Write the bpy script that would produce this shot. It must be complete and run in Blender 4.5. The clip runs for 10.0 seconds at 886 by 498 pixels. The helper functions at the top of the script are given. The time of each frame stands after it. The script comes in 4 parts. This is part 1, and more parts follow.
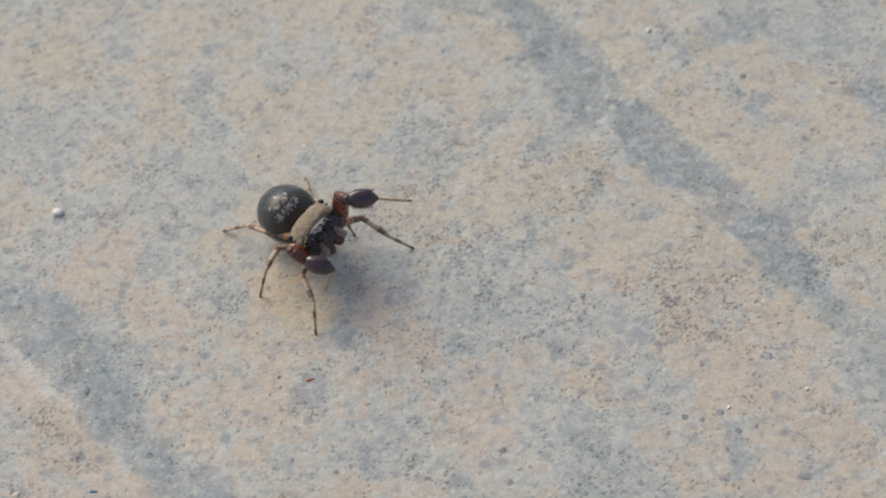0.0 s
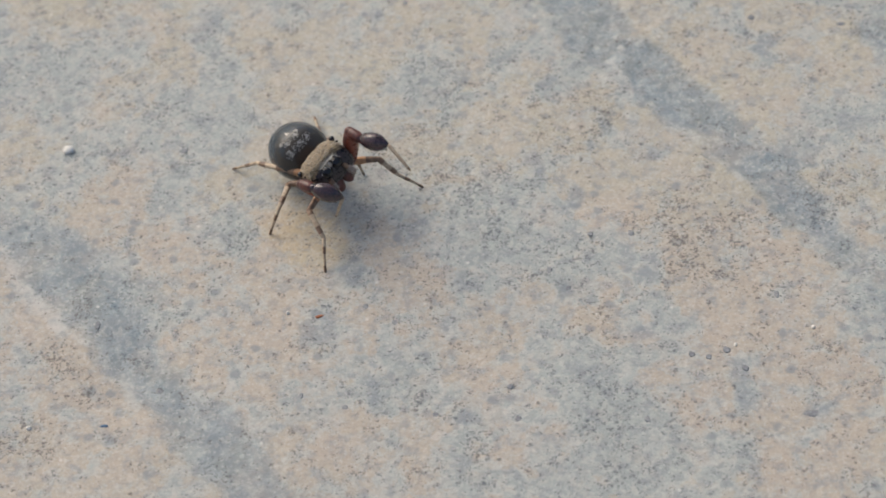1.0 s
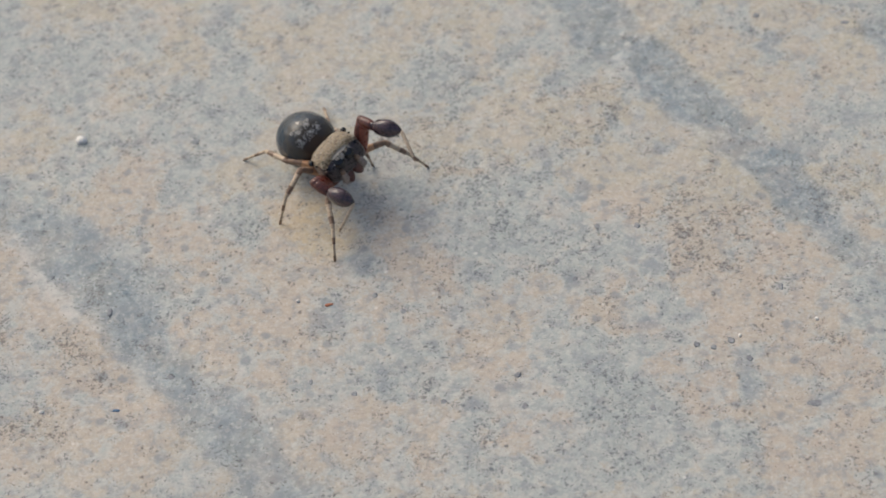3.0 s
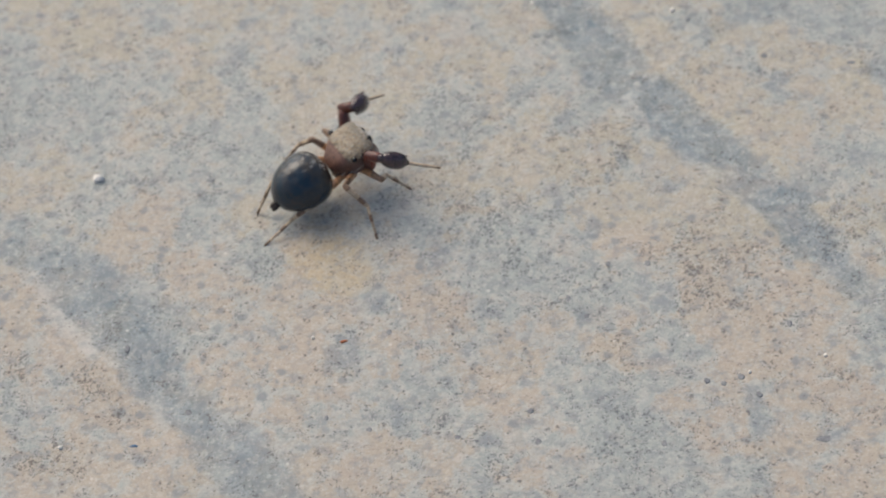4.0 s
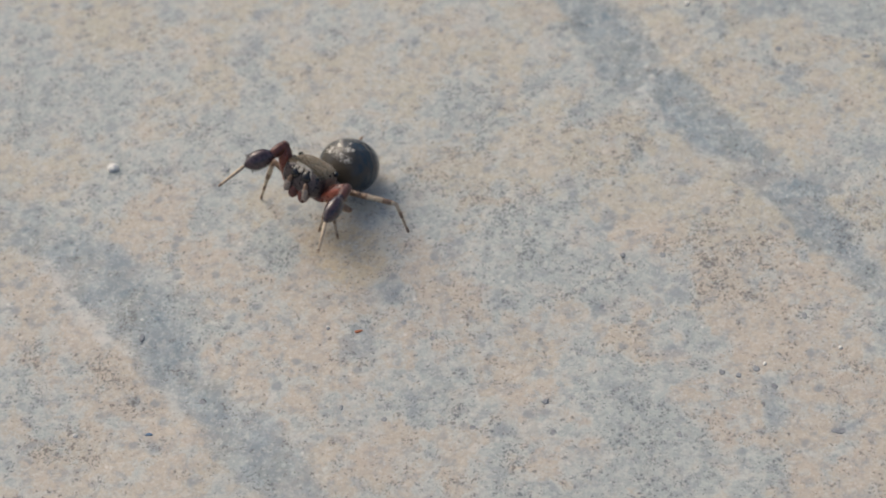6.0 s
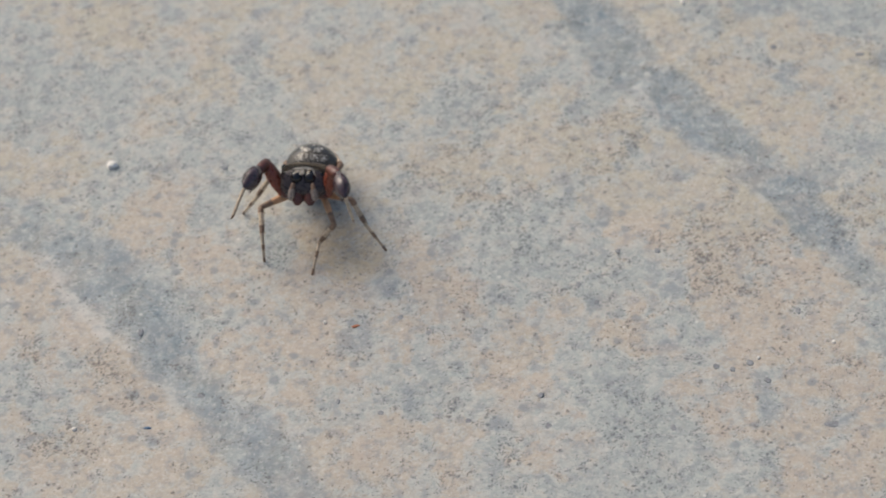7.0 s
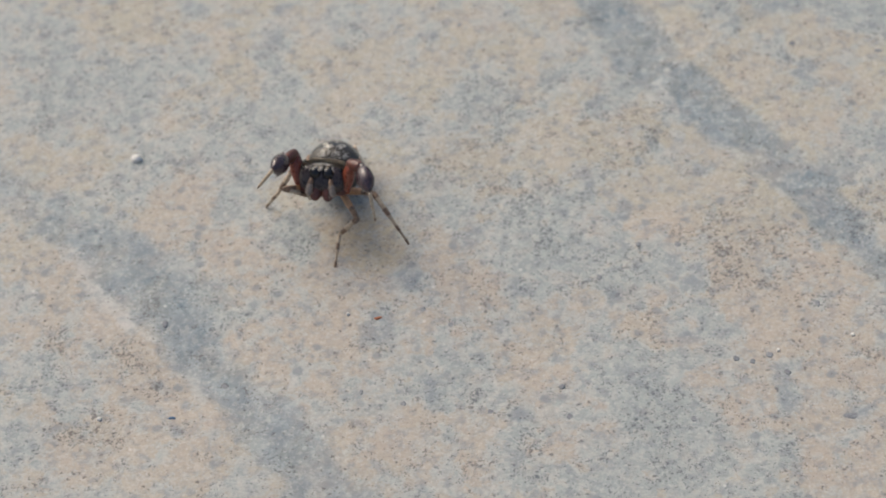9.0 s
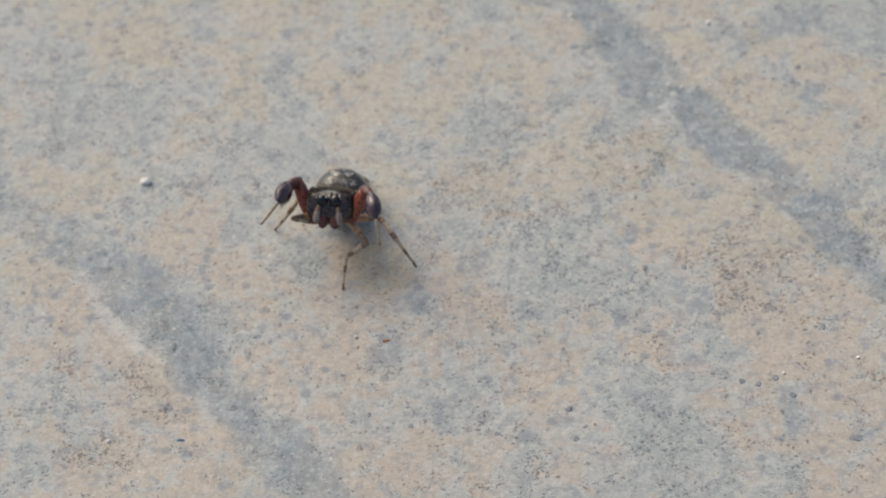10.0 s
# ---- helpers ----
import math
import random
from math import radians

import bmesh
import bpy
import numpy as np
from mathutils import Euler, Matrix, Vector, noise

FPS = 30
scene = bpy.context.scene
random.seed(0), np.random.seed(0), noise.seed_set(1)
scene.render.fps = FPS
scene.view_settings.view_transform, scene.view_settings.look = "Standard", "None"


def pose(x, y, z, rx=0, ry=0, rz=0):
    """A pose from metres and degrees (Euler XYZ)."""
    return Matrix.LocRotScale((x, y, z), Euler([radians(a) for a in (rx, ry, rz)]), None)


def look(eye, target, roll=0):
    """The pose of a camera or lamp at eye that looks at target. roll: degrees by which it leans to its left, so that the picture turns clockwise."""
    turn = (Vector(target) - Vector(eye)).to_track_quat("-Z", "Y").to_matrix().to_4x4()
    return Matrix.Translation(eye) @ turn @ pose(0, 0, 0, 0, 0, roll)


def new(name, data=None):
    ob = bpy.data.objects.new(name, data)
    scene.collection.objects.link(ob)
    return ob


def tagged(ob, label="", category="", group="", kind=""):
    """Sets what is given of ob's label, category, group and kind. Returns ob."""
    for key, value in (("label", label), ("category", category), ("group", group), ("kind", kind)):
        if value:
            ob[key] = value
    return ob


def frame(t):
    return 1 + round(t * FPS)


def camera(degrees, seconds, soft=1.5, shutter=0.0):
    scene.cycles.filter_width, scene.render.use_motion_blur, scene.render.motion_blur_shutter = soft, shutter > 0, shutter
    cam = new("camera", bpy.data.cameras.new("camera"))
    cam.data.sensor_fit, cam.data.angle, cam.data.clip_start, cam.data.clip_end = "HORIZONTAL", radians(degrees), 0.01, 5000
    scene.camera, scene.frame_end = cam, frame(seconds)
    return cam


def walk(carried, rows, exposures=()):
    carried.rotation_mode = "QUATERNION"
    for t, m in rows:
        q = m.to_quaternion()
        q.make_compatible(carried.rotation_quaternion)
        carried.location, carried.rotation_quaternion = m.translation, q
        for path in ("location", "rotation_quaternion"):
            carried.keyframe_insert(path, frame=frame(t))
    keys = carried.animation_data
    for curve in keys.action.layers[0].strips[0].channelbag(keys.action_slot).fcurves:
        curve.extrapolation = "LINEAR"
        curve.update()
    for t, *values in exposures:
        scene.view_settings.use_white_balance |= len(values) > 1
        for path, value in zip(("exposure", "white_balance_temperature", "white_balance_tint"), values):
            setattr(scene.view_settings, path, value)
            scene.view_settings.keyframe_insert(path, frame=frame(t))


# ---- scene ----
MM = 0.001
cam = camera(18.0, 10.0, soft=1.7, shutter=0.5)
cam.data.dof.use_dof = True
cam.data.dof.focus_distance = 0.079
cam.data.dof.aperture_fstop = 150.0
# seconds, millimetres, degrees
PATH = [
    (0.0, 0.0, -55.289, 60.557, 42.294, 3.263, -3.58),
    (0.1, -0.036, -55.32, 60.578, 42.392, 3.14, -3.656),
    (0.2, -0.072, -55.352, 60.599, 42.1, 3.042, -3.708),
    (0.3, -0.108, -55.383, 60.62, 41.694, 2.97, -3.737),
    (0.4, -0.144, -55.415, 60.641, 41.696, 2.976, -3.696),
    (0.5, -0.18, -55.446, 60.662, 41.436, 2.953, -3.681),
    (0.6, -0.181, -55.547, 60.638, 41.491, 3.027, -3.596),
    (0.7, -0.182, -55.649, 60.615, 41.422, 3.045, -3.561),
    (0.8, -0.182, -55.75, 60.591, 41.353, 3.064, -3.525),
    (0.9, -0.183, -55.852, 60.568, 41.287, 3.152, -3.428),
    (1.0, -0.184, -55.953, 60.544, 41.402, 3.188, -3.376),
    (1.1, -0.242, -56.043, 60.491, 41.436, 3.136, -3.388),
    (1.2, -0.3, -56.133, 60.438, 41.561, 3.101, -3.385),
    (1.3, -0.357, -56.223, 60.385, 41.548, 3.083, -3.367),
    (1.4, -0.415, -56.313, 60.332, 41.557, 3.039, -3.371),
    (1.5, -0.473, -56.404, 60.279, 41.604, 2.994, -3.376),
    (1.6, -0.498, -56.575, 60.252, 41.656, 3.033, -3.298),
    (1.7, -0.523, -56.746, 60.224, 41.79, 3.027, -3.258),
    (1.8, -0.548, -56.918, 60.197, 41.798, 3.047, -3.196),
    (1.9, -0.572, -57.089, 60.169, 41.805, 3.05, -3.148),
    (2.0, -0.597, -57.261, 60.142, 41.807, 3.035, -3.117),
    (2.1, -0.57, -57.237, 60.222, 41.865, 3.059, -3.087),
    (2.2, -0.543, -57.214, 60.303, 41.907, 3.056, -3.081),
    (2.3, -0.515, -57.191, 60.383, 41.994, 3.036, -3.089),
    (2.4, -0.488, -57.167, 60.464, 42.021, 2.982, -3.129),
    (2.5, -0.461, -57.144, 60.544, 41.861, 3.023, -3.083),
    (2.6, -0.541, -57.138, 60.574, 41.857, 2.967, -3.092),
    (2.7, -0.621, -57.133, 60.603, 41.821, 2.876, -3.13),
    (3.8, -1.225, -57.768, 61.438, 42.294, 2.628, -3.201),
    (3.9, -1.272, -57.783, 61.563, 42.456, 2.668, -3.184),
    (4.0, -1.32, -57.798, 61.688, 42.474, 2.635, -3.234),
    (4.1, -1.366, -57.837, 61.712, 42.786, 2.543, -3.293),
    (4.2, -1.412, -57.875, 61.736, 42.935, 2.465, -3.34),
    (4.3, -1.458, -57.914, 61.76, 42.983, 2.463, -3.317),
    (4.4, -1.504, -57.952, 61.784, 42.952, 2.495, -3.263),
    (4.5, -1.55, -57.991, 61.808, 42.885, 2.552, -3.185),
    (4.6, -1.561, -58.022, 61.827, 42.781, 2.559, -3.17),
    (4.7, -1.573, -58.052, 61.846, 42.595, 2.591, -3.133),
    (4.8, -1.585, -58.083, 61.865, 42.685, 2.598, -3.118),
    (4.9, -1.596, -58.114, 61.884, 42.752, 2.622, -3.088),
    (5.0, -1.608, -58.145, 61.903, 42.768, 2.632, -3.07),
    (5.1, -1.629, -58.139, 61.891, 42.745, 2.677, -3.01),
    (5.2, -1.65, -58.134, 61.879, 42.796, 2.658, -3.009),
    (5.3, -1.67, -58.128, 61.868, 42.801, 2.664, -2.984),
    (5.4, -1.691, -58.123, 61.856, 42.85, 2.611, -3.015),
    (5.5, -1.712, -58.117, 61.844, 42.868, 2.561, -3.043),
    (5.6, -1.783, -58.083, 61.76, 42.845, 2.533, -3.016),
    (5.7, -1.855, -58.05, 61.675, 42.766, 2.474, -3.018),
    (6.8, -1.888, -58.255, 61.237, 42.347, 2.34, -3.091),
    (6.9, -1.774, -58.55, 61.427, 42.666, 2.396, -3.04),
    (7.0, -1.659, -58.845, 61.617, 42.785, 2.46, -2.981),
    (7.1, -1.719, -58.923, 61.643, 42.708, 2.533, -2.9),
    (7.2, -1.778, -59.002, 61.669, 42.686, 2.607, -2.819),
    (7.3, -1.838, -59.081, 61.695, 42.732, 2.647, -2.769),
    (7.4, -1.897, -59.159, 61.722, 42.787, 2.636, -2.767),
    (7.5, -1.957, -59.238, 61.748, 42.781, 2.555, -2.829),
    (7.6, -1.964, -59.294, 61.771, 42.855, 2.483, -2.89),
    (7.7, -1.972, -59.35, 61.794, 42.943, 2.451, -2.914),
    (7.8, -1.979, -59.405, 61.817, 42.883, 2.512, -2.851),
    (7.9, -1.986, -59.461, 61.84, 42.926, 2.54, -2.82),
    (8.0, -1.994, -59.517, 61.863, 42.814, 2.581, -2.776),
    (8.1, -2.013, -59.554, 61.868, 42.737, 2.636, -2.713),
    (8.2, -2.033, -59.59, 61.873, 42.811, 2.604, -2.731),
    (8.3, -2.052, -59.627, 61.878, 42.839, 2.564, -2.757),
    (8.4, -2.072, -59.663, 61.883, 42.914, 2.523, -2.784),
    (8.5, -2.091, -59.7, 61.888, 43.182, 2.433, -2.856),
    (8.6, -2.101, -59.693, 61.861, 43.225, 2.385, -2.899),
    (8.7, -2.11, -59.685, 61.835, 43.245, 2.387, -2.893),
    (8.8, -2.12, -59.678, 61.808, 43.035, 2.399, -2.88),
    (8.9, -2.13, -59.671, 61.782, 43.036, 2.478, -2.803),
    (9.0, -2.14, -59.663, 61.755, 43.013, 2.484, -2.794),
    (9.1, -2.153, -59.642, 61.747, 43.016, 2.473, -2.785),
    (9.2, -2.166, -59.622, 61.739, 43.02, 2.398, -2.837),
    (9.3, -2.18, -59.601, 61.731, 43.002, 2.391, -2.825),
    (9.4, -2.193, -59.58, 61.723, 42.95, 2.358, -2.837),
    (9.5, -2.207, -59.559, 61.715, 42.893, 2.32, -2.854),
    (9.6, -2.187, -59.622, 61.808, 42.909, 2.337, -2.847),
    (9.7, -2.168, -59.686, 61.901, 42.908, 2.315, -2.876),
    (9.8, -2.148, -59.749, 61.993, 42.9, 2.395, -2.811),
    (9.9, -2.128, -59.812, 62.086, 43.243, 2.575, -2.65),
    (10.0, -2.109, -59.875, 62.179, 43.399, 2.581, -2.653),
]
walk(cam, [(t, pose(x * MM, y * MM, z * MM, rx, ry, rz)) for t, x, y, z, rx, ry, rz in PATH],
     exposures=[(0.0, -0.16, 6500, 6.5), (10.0, -0.16, 6500, 6.5)])

# ---- light: bright hazy sky, broad soft sun ----
SUN_HEIGHT, SUN_SIDE = 46.0, 134.0
world = bpy.data.worlds.new("sky")
scene.world = world
world.use_nodes = True
sky = world.node_tree.nodes.new("ShaderNodeTexSky")
sky.sky_type, sky.sun_disc = "NISHITA", False
sky.sun_elevation, sky.sun_rotation = radians(SUN_HEIGHT), radians(90 - SUN_SIDE)
sky.air_density, sky.dust_density = 0.8, 6.0
backing = world.node_tree.nodes["Background"]
backing.inputs["Strength"].default_value = 0.200
world.node_tree.links.new(sky.outputs[0], backing.inputs["Color"])
lamp = bpy.data.lights.new("sun", "SUN")
lamp.energy, lamp.angle, lamp.color = 0.32, radians(60), (1.0, 0.95, 0.87)
sun = new("sun", lamp)
a, b = radians(SUN_SIDE), radians(SUN_HEIGHT)
sun.matrix_world = look((0, 0, 0), (-math.cos(a) * math.cos(b), -math.sin(a) * math.cos(b), -math.sin(b)))


# ---- materials ----
class Nodes:
    """A small wrapper to write node materials in a few lines."""

    def __init__(self, name):
        self.mat = bpy.data.materials.new(name)
        self.mat.use_nodes = True
        self.tree = self.mat.node_tree
        self.bsdf = self.tree.nodes["Principled BSDF"]

    def node(self, kind, **values):
        n = self.tree.nodes.new("ShaderNode" + kind)
        for key, value in values.items():
            if key in n.inputs:
                self.put(value, n.inputs[key])
        return n

    def put(self, value, socket):
        if isinstance(value, bpy.types.NodeSocket):
            self.tree.links.new(value, socket)
        else:
            socket.default_value = value

    def mix(self, fac, a, b, blend="MIX"):
        n = self.tree.nodes.new("ShaderNodeMix")
        n.data_type, n.blend_type = "RGBA", blend
        for value, i in ((fac, 0), (a, 6), (b, 7)):
            self.put(value if isinstance(value, (float, int, bpy.types.NodeSocket)) else (*value, 1.0), n.inputs[i])
        return n.outputs[2]

    def ramp(self, fac, *stops):
        n = self.tree.nodes.new("ShaderNodeValToRGB")
        self.put(fac, n.inputs[0])
        while len(n.color_ramp.elements) < len(stops):
            n.color_ramp.elements.new(0.5)
        for e, (at, v) in zip(n.color_ramp.elements, stops):
            e.position, e.color = at, (v, v, v, 1.0) if isinstance(v, (float, int)) else (*v, 1.0)
        return n.outputs[0]

    def place(self):
        return self.node("TexCoord").outputs["Object"]

    def noise(self, per_mm, detail=3.0, rough=0.55, at=None):
        n = self.node("TexNoise", Vector=at or self.place(), Scale=per_mm * 1000.0, Detail=detail, Roughness=rough)
        return n.outputs["Fac"]

    def cells(self, per_mm, out="Distance", at=None):
        n = self.node("TexVoronoi", Vector=at or self.place(), Scale=per_mm * 1000.0)
        return n.outputs[out]

    def shift(self, at, mm):
        n = self.tree.nodes.new("ShaderNodeVectorMath")
        self.put(at, n.inputs[0])
        n.inputs[1].default_value = (mm * MM, -0.7 * mm * MM, 0.3 * mm * MM)
        return n.outputs[0]

    def bend(self, at, per_mm, by_mm):
        """The place, pushed about by noise."""
        n = self.tree.nodes.new("ShaderNodeVectorMath")
        n.operation = "MULTIPLY_ADD"
        push = self.node("TexNoise", Vector=at, Scale=per_mm * 1000.0, Detail=1.0)
        self.put(push.outputs["Color"], n.inputs[0])
        n.inputs[1].default_value = (by_mm * MM,) * 3
        self.put(at, n.inputs[2])
        return n.outputs[0]

    def math(self, op, a, b=0.0):
        n = self.tree.nodes.new("ShaderNodeMath")
        n.operation = op
        self.put(a, n.inputs[0]), self.put(b, n.inputs[1])
        return n.outputs[0]

    def bump(self, height, depth_mm, strength=1.0):
        n = self.node("Bump", Height=height, Strength=strength, Distance=depth_mm * MM)
        self.put(n.outputs[0], self.bsdf.inputs["Normal"])

    def done(self, colour, rough, **more):
        self.put(colour if isinstance(colour, bpy.types.NodeSocket) else (*colour, 1.0), self.bsdf.inputs["Base Color"])
        self.put(rough, self.bsdf.inputs["Roughness"])
        for key, value in more.items():
            self.put(value, self.bsdf.inputs[key.replace("_", " ")])
        return self.mat


def stone_material():
    m = Nodes("mottled_stone")
    tone = m.node("Attribute")
    tone.attribute_name = "tone"
    split = m.node("SeparateColor", Color=tone.outputs["Color"])
    buff, slate, speck = split.outputs[0], split.outputs[1], split.outputs[2]
    trace = m.node("Attribute")
    trace.attribute_name = "trace"
    marks = m.node("SeparateColor", Color=trace.outputs["Color"])
    at = m.place()
    fine, mid, wide = m.noise(7.0, 4.0, 0.65), m.noise(2.2, 4.0, 0.6), m.noise(0.7, 3.0, 0.5)
    wobble = m.math("MULTIPLY", m.math("SUBTRACT", fine, 0.5), 0.7)
    # crystals: irregular small patches, each a little different
    bent = m.bend(at, 3.0, 0.32)
    patch = m.node("SeparateColor", Color=m.cells(2.6, "Color", bent))
    small = m.node("SeparateColor", Color=m.cells(6.5, "Color", m.bend(at, 7.0, 0.12)))
    lean = m.math("MULTIPLY", m.math("SUBTRACT", patch.outputs[0], 0.5), 0.30)
    grey = m.mix(m.ramp(mid, (0.3, 0.0), (0.7, 1.0)), (0.280, 0.308, 0.298), (0.362, 0.388, 0.365))
    warm = m.mix(m.ramp(wide, (0.35, 0.0), (0.65, 1.0)), (0.400, 0.362, 0.298), (0.398, 0.370, 0.292))
    edge = m.math("ADD", m.math("ADD", buff, wobble), lean)
    warm = m.mix(m.math("MULTIPLY", tone.outputs["Alpha"], 0.7), warm, (0.414, 0.352, 0.290))
    base = m.mix(m.ramp(edge, (0.25, 0.0), (0.72, 1.0)), grey, warm)
    base = m.mix(m.ramp(edge, (0.26, 0.0), (0.42, 0.3), (0.58, 0.0)), base, (0.50, 0.51, 0.485))
    dark = m.mix(m.ramp(m.math("ADD", m.math("MULTIPLY", mid, 0.6), m.math("MULTIPLY", patch.outputs[1], 0.4)), (0.3, 0.0), (0.7, 1.0)), m.mix(m.ramp(wide, (0.4, 0.0), (0.6, 1.0)), (0.138, 0.188, 0.222), (0.180, 0.208, 0.208)), (0.257, 0.300, 0.316))
    inside = m.math("ADD", m.math("ADD", slate, m.math("MULTIPLY", wobble, 0.7)), m.math("MULTIPLY", lean, 0.4))
    base = m.mix(m.ramp(inside, (0.20, 0.0), (0.50, 0.72), (0.85, 0.92)), base, dark)
    soft = m.math("MULTIPLY", wobble, 0.8)
    base = m.mix(m.ramp(m.math("ADD", marks.outputs[0], soft), (0.25, 0.0), (0.75, 0.62)), base, (0.195, 0.228, 0.252))
    base = m.mix(m.ramp(m.math("ADD", marks.outputs[1], soft), (0.25, 0.0), (0.75, 0.75)), base, (0.50, 0.495, 0.455))
    # tan put into the colour where the spider's shade falls warm
    base = m.mix(m.ramp(m.math("ADD", marks.outputs[2], soft), (0.2, 0.0), (0.8, 0.8)), base, (0.45, 0.365, 0.235))
    # small blue-grey clouds and pale marbling
    cloud = m.noise(1.9, 4.0, 0.65, m.shift(at, 7.0))
    base = m.mix(m.ramp(cloud, (0.50, 0.0), (0.63, 0.60)), base, (0.225, 0.252, 0.265))
    rose = m.noise(0.9, 3.0, 0.6, m.shift(at, 13.0))
    base = m.mix(m.ramp(rose, (0.54, 0.0), (0.68, 0.35)), base, (0.41, 0.355, 0.30))
    marble = m.noise(3.2, 5.0, 0.7, m.shift(at, 5.0))
    base = m.mix(m.ramp(marble, (0.49, 0.0), (0.68, 0.44)), base, (0.49, 0.49, 0.455))
    base = m.mix(m.ramp(small.outputs[0], (0.0, 0.20), (0.45, 0.0)), base, (0.22, 0.235, 0.235))
    base = m.mix(m.ramp(small.outputs[1], (0.62, 0.0), (1.0, 0.22)), base, (0.56, 0.52, 0.45))
    grain = m.noise(9.0, 3.0, 0.7)
    base = m.mix(m.ramp(grain, (0.28, 0.45), (0.46, 0.0)), base, (0.215, 0.215, 0.205))
    base = m.mix(m.ramp(grain, (0.55, 0.0), (0.70, 0.40)), base, (0.58, 0.565, 0.52))
    # round soft blue-grey spots
    round_at = m.bend(m.shift(at, 31.0), 4.0, 0.2)
    blot = m.math("MULTIPLY", m.ramp(m.cells(1.7, at=round_at), (0.16, 1.0), (0.34, 0.0)),
                  m.ramp(m.node("SeparateColor", Color=m.cells(1.7, "Color", round_at)).outputs[0], (0.72, 0.0), (0.86, 0.65)))
    base = m.mix(blot, base, (0.20, 0.228, 0.242))
    # dark flecks, single and in clusters
    clumps = m.math("ADD", m.math("MULTIPLY", m.math("SUBTRACT", speck, 0.35), 0.55), m.noise(1.1, 3.0, 0.6, m.shift(at, 3.0)))
    clumps = m.math("ADD", clumps, m.math("MULTIPLY", m.math("SUBTRACT", 0.45, buff), 0.13))
    often = m.ramp(clumps, (0.36, 0.02), (0.54, 0.17), (0.70, 0.45))
    lift = m.math("MULTIPLY", m.math("SUBTRACT", clumps, 0.5), 0.5)
    pits = None
    for size, off, low, high in ((6.5, 0.0, 0.22, 0.46), (10.0, 11.0, 0.22, 0.50)):
        spot_at = m.bend(m.shift(at, off), 14.0, 0.24)
        pick = m.node("SeparateColor", Color=m.cells(size, "Color", spot_at)).outputs[0]
        dot = m.math("MULTIPLY", m.ramp(m.cells(size, at=spot_at), (low, 1.0), (high, 0.0)), m.math("LESS_THAN", pick, often))
        pits = dot if pits is None else m.math("MAXIMUM", pits, dot)
    for size, off, low, high in ((6.5, 0.0, 0.64, 0.76), (11.0, 11.0, 0.64, 0.75)):
        dot = m.ramp(m.math("ADD", m.noise(size, 2.0, 0.5, m.shift(at, off)), lift), (low, 0.0), (high, 1.0))
        pits = m.math("MAXIMUM", pits, dot)
    tint = m.mix(m.ramp(buff, (0.3, 0.0), (0.7, 1.0)), (0.088, 0.102, 0.115), (0.098, 0.090, 0.082))
    base = m.mix(m.math("MULTIPLY", pits, 0.74), base, tint)
    warped = m.shift(at, 23.0)
    chalk = m.math("MULTIPLY", m.ramp(m.cells(2.2, at=warped), (0.07, 1.0), (0.15, 0.0)),
                   m.ramp(m.node("SeparateColor", Color=m.cells(2.2, "Color", warped)).outputs[1], (0.90, 0.0), (0.96, 0.5)))
    base = m.mix(chalk, base, (0.68, 0.66, 0.61))
    m.bump(m.math("SUBTRACT", m.math("ADD", grain, fine), pits), 0.02, 0.6)
    return m.done(base, m.ramp(fine, (0.3, 0.55), (0.7, 0.8)), Specular_IOR_Level=0.35)


def shell(name, low, high, rough, per_mm=9.0, bump=0.012, spec=0.5, coat=0.0):
    m = Nodes(name)
    n = m.noise(per_mm, 3.0, 0.6)
    m.bump(m.noise(per_mm * 3), bump, 0.6)
    return m.done(m.mix(m.ramp(n, (0.35, 0.0), (0.65, 1.0)), low, high), m.ramp(n, (0.3, rough * 0.8), (0.7, rough * 1.2)),
                  Specular_IOR_Level=spec, Coat_Weight=coat, Coat_Roughness=0.12)


def gloss_material():
    """Lacquer-like black cuticle with fine wrinkles that break up what it mirrors."""
    m = Nodes("black_glossy_cuticle")
    at = m.place()
    n = m.noise(3.0, 4.0, 0.6)
    rows = m.noise(7.0, 3.0, 0.6)
    m.bump(m.math("ADD", rows, m.math("MULTIPLY", n, 2.0)), 0.035, 0.5)
    base = m.mix(m.ramp(n, (0.40, 0.0), (0.62, 1.0)), (0.011, 0.027, 0.044), (0.028, 0.032, 0.038))
    # bronze bloom over the front of the back
    front = m.math("ADD", m.math("MULTIPLY", m.node("SeparateXYZ", Vector=at).outputs[0], 800.0), 1.0)
    bloom = m.ramp(m.math("ADD", front, m.math("MULTIPLY", m.math("SUBTRACT", n, 0.5), 0.6)), (0.40, 0.0), (0.85, 0.8))
    base = m.mix(bloom, base, (0.066, 0.054, 0.038))
    rough = m.math("ADD", m.ramp(rows, (0.3, 0.05), (0.7, 0.10)), m.math("MULTIPLY", bloom, 0.05))
    return m.done(base, rough, Specular_IOR_Level=0.30, Coat_Weight=0.22, Coat_Roughness=0.03)


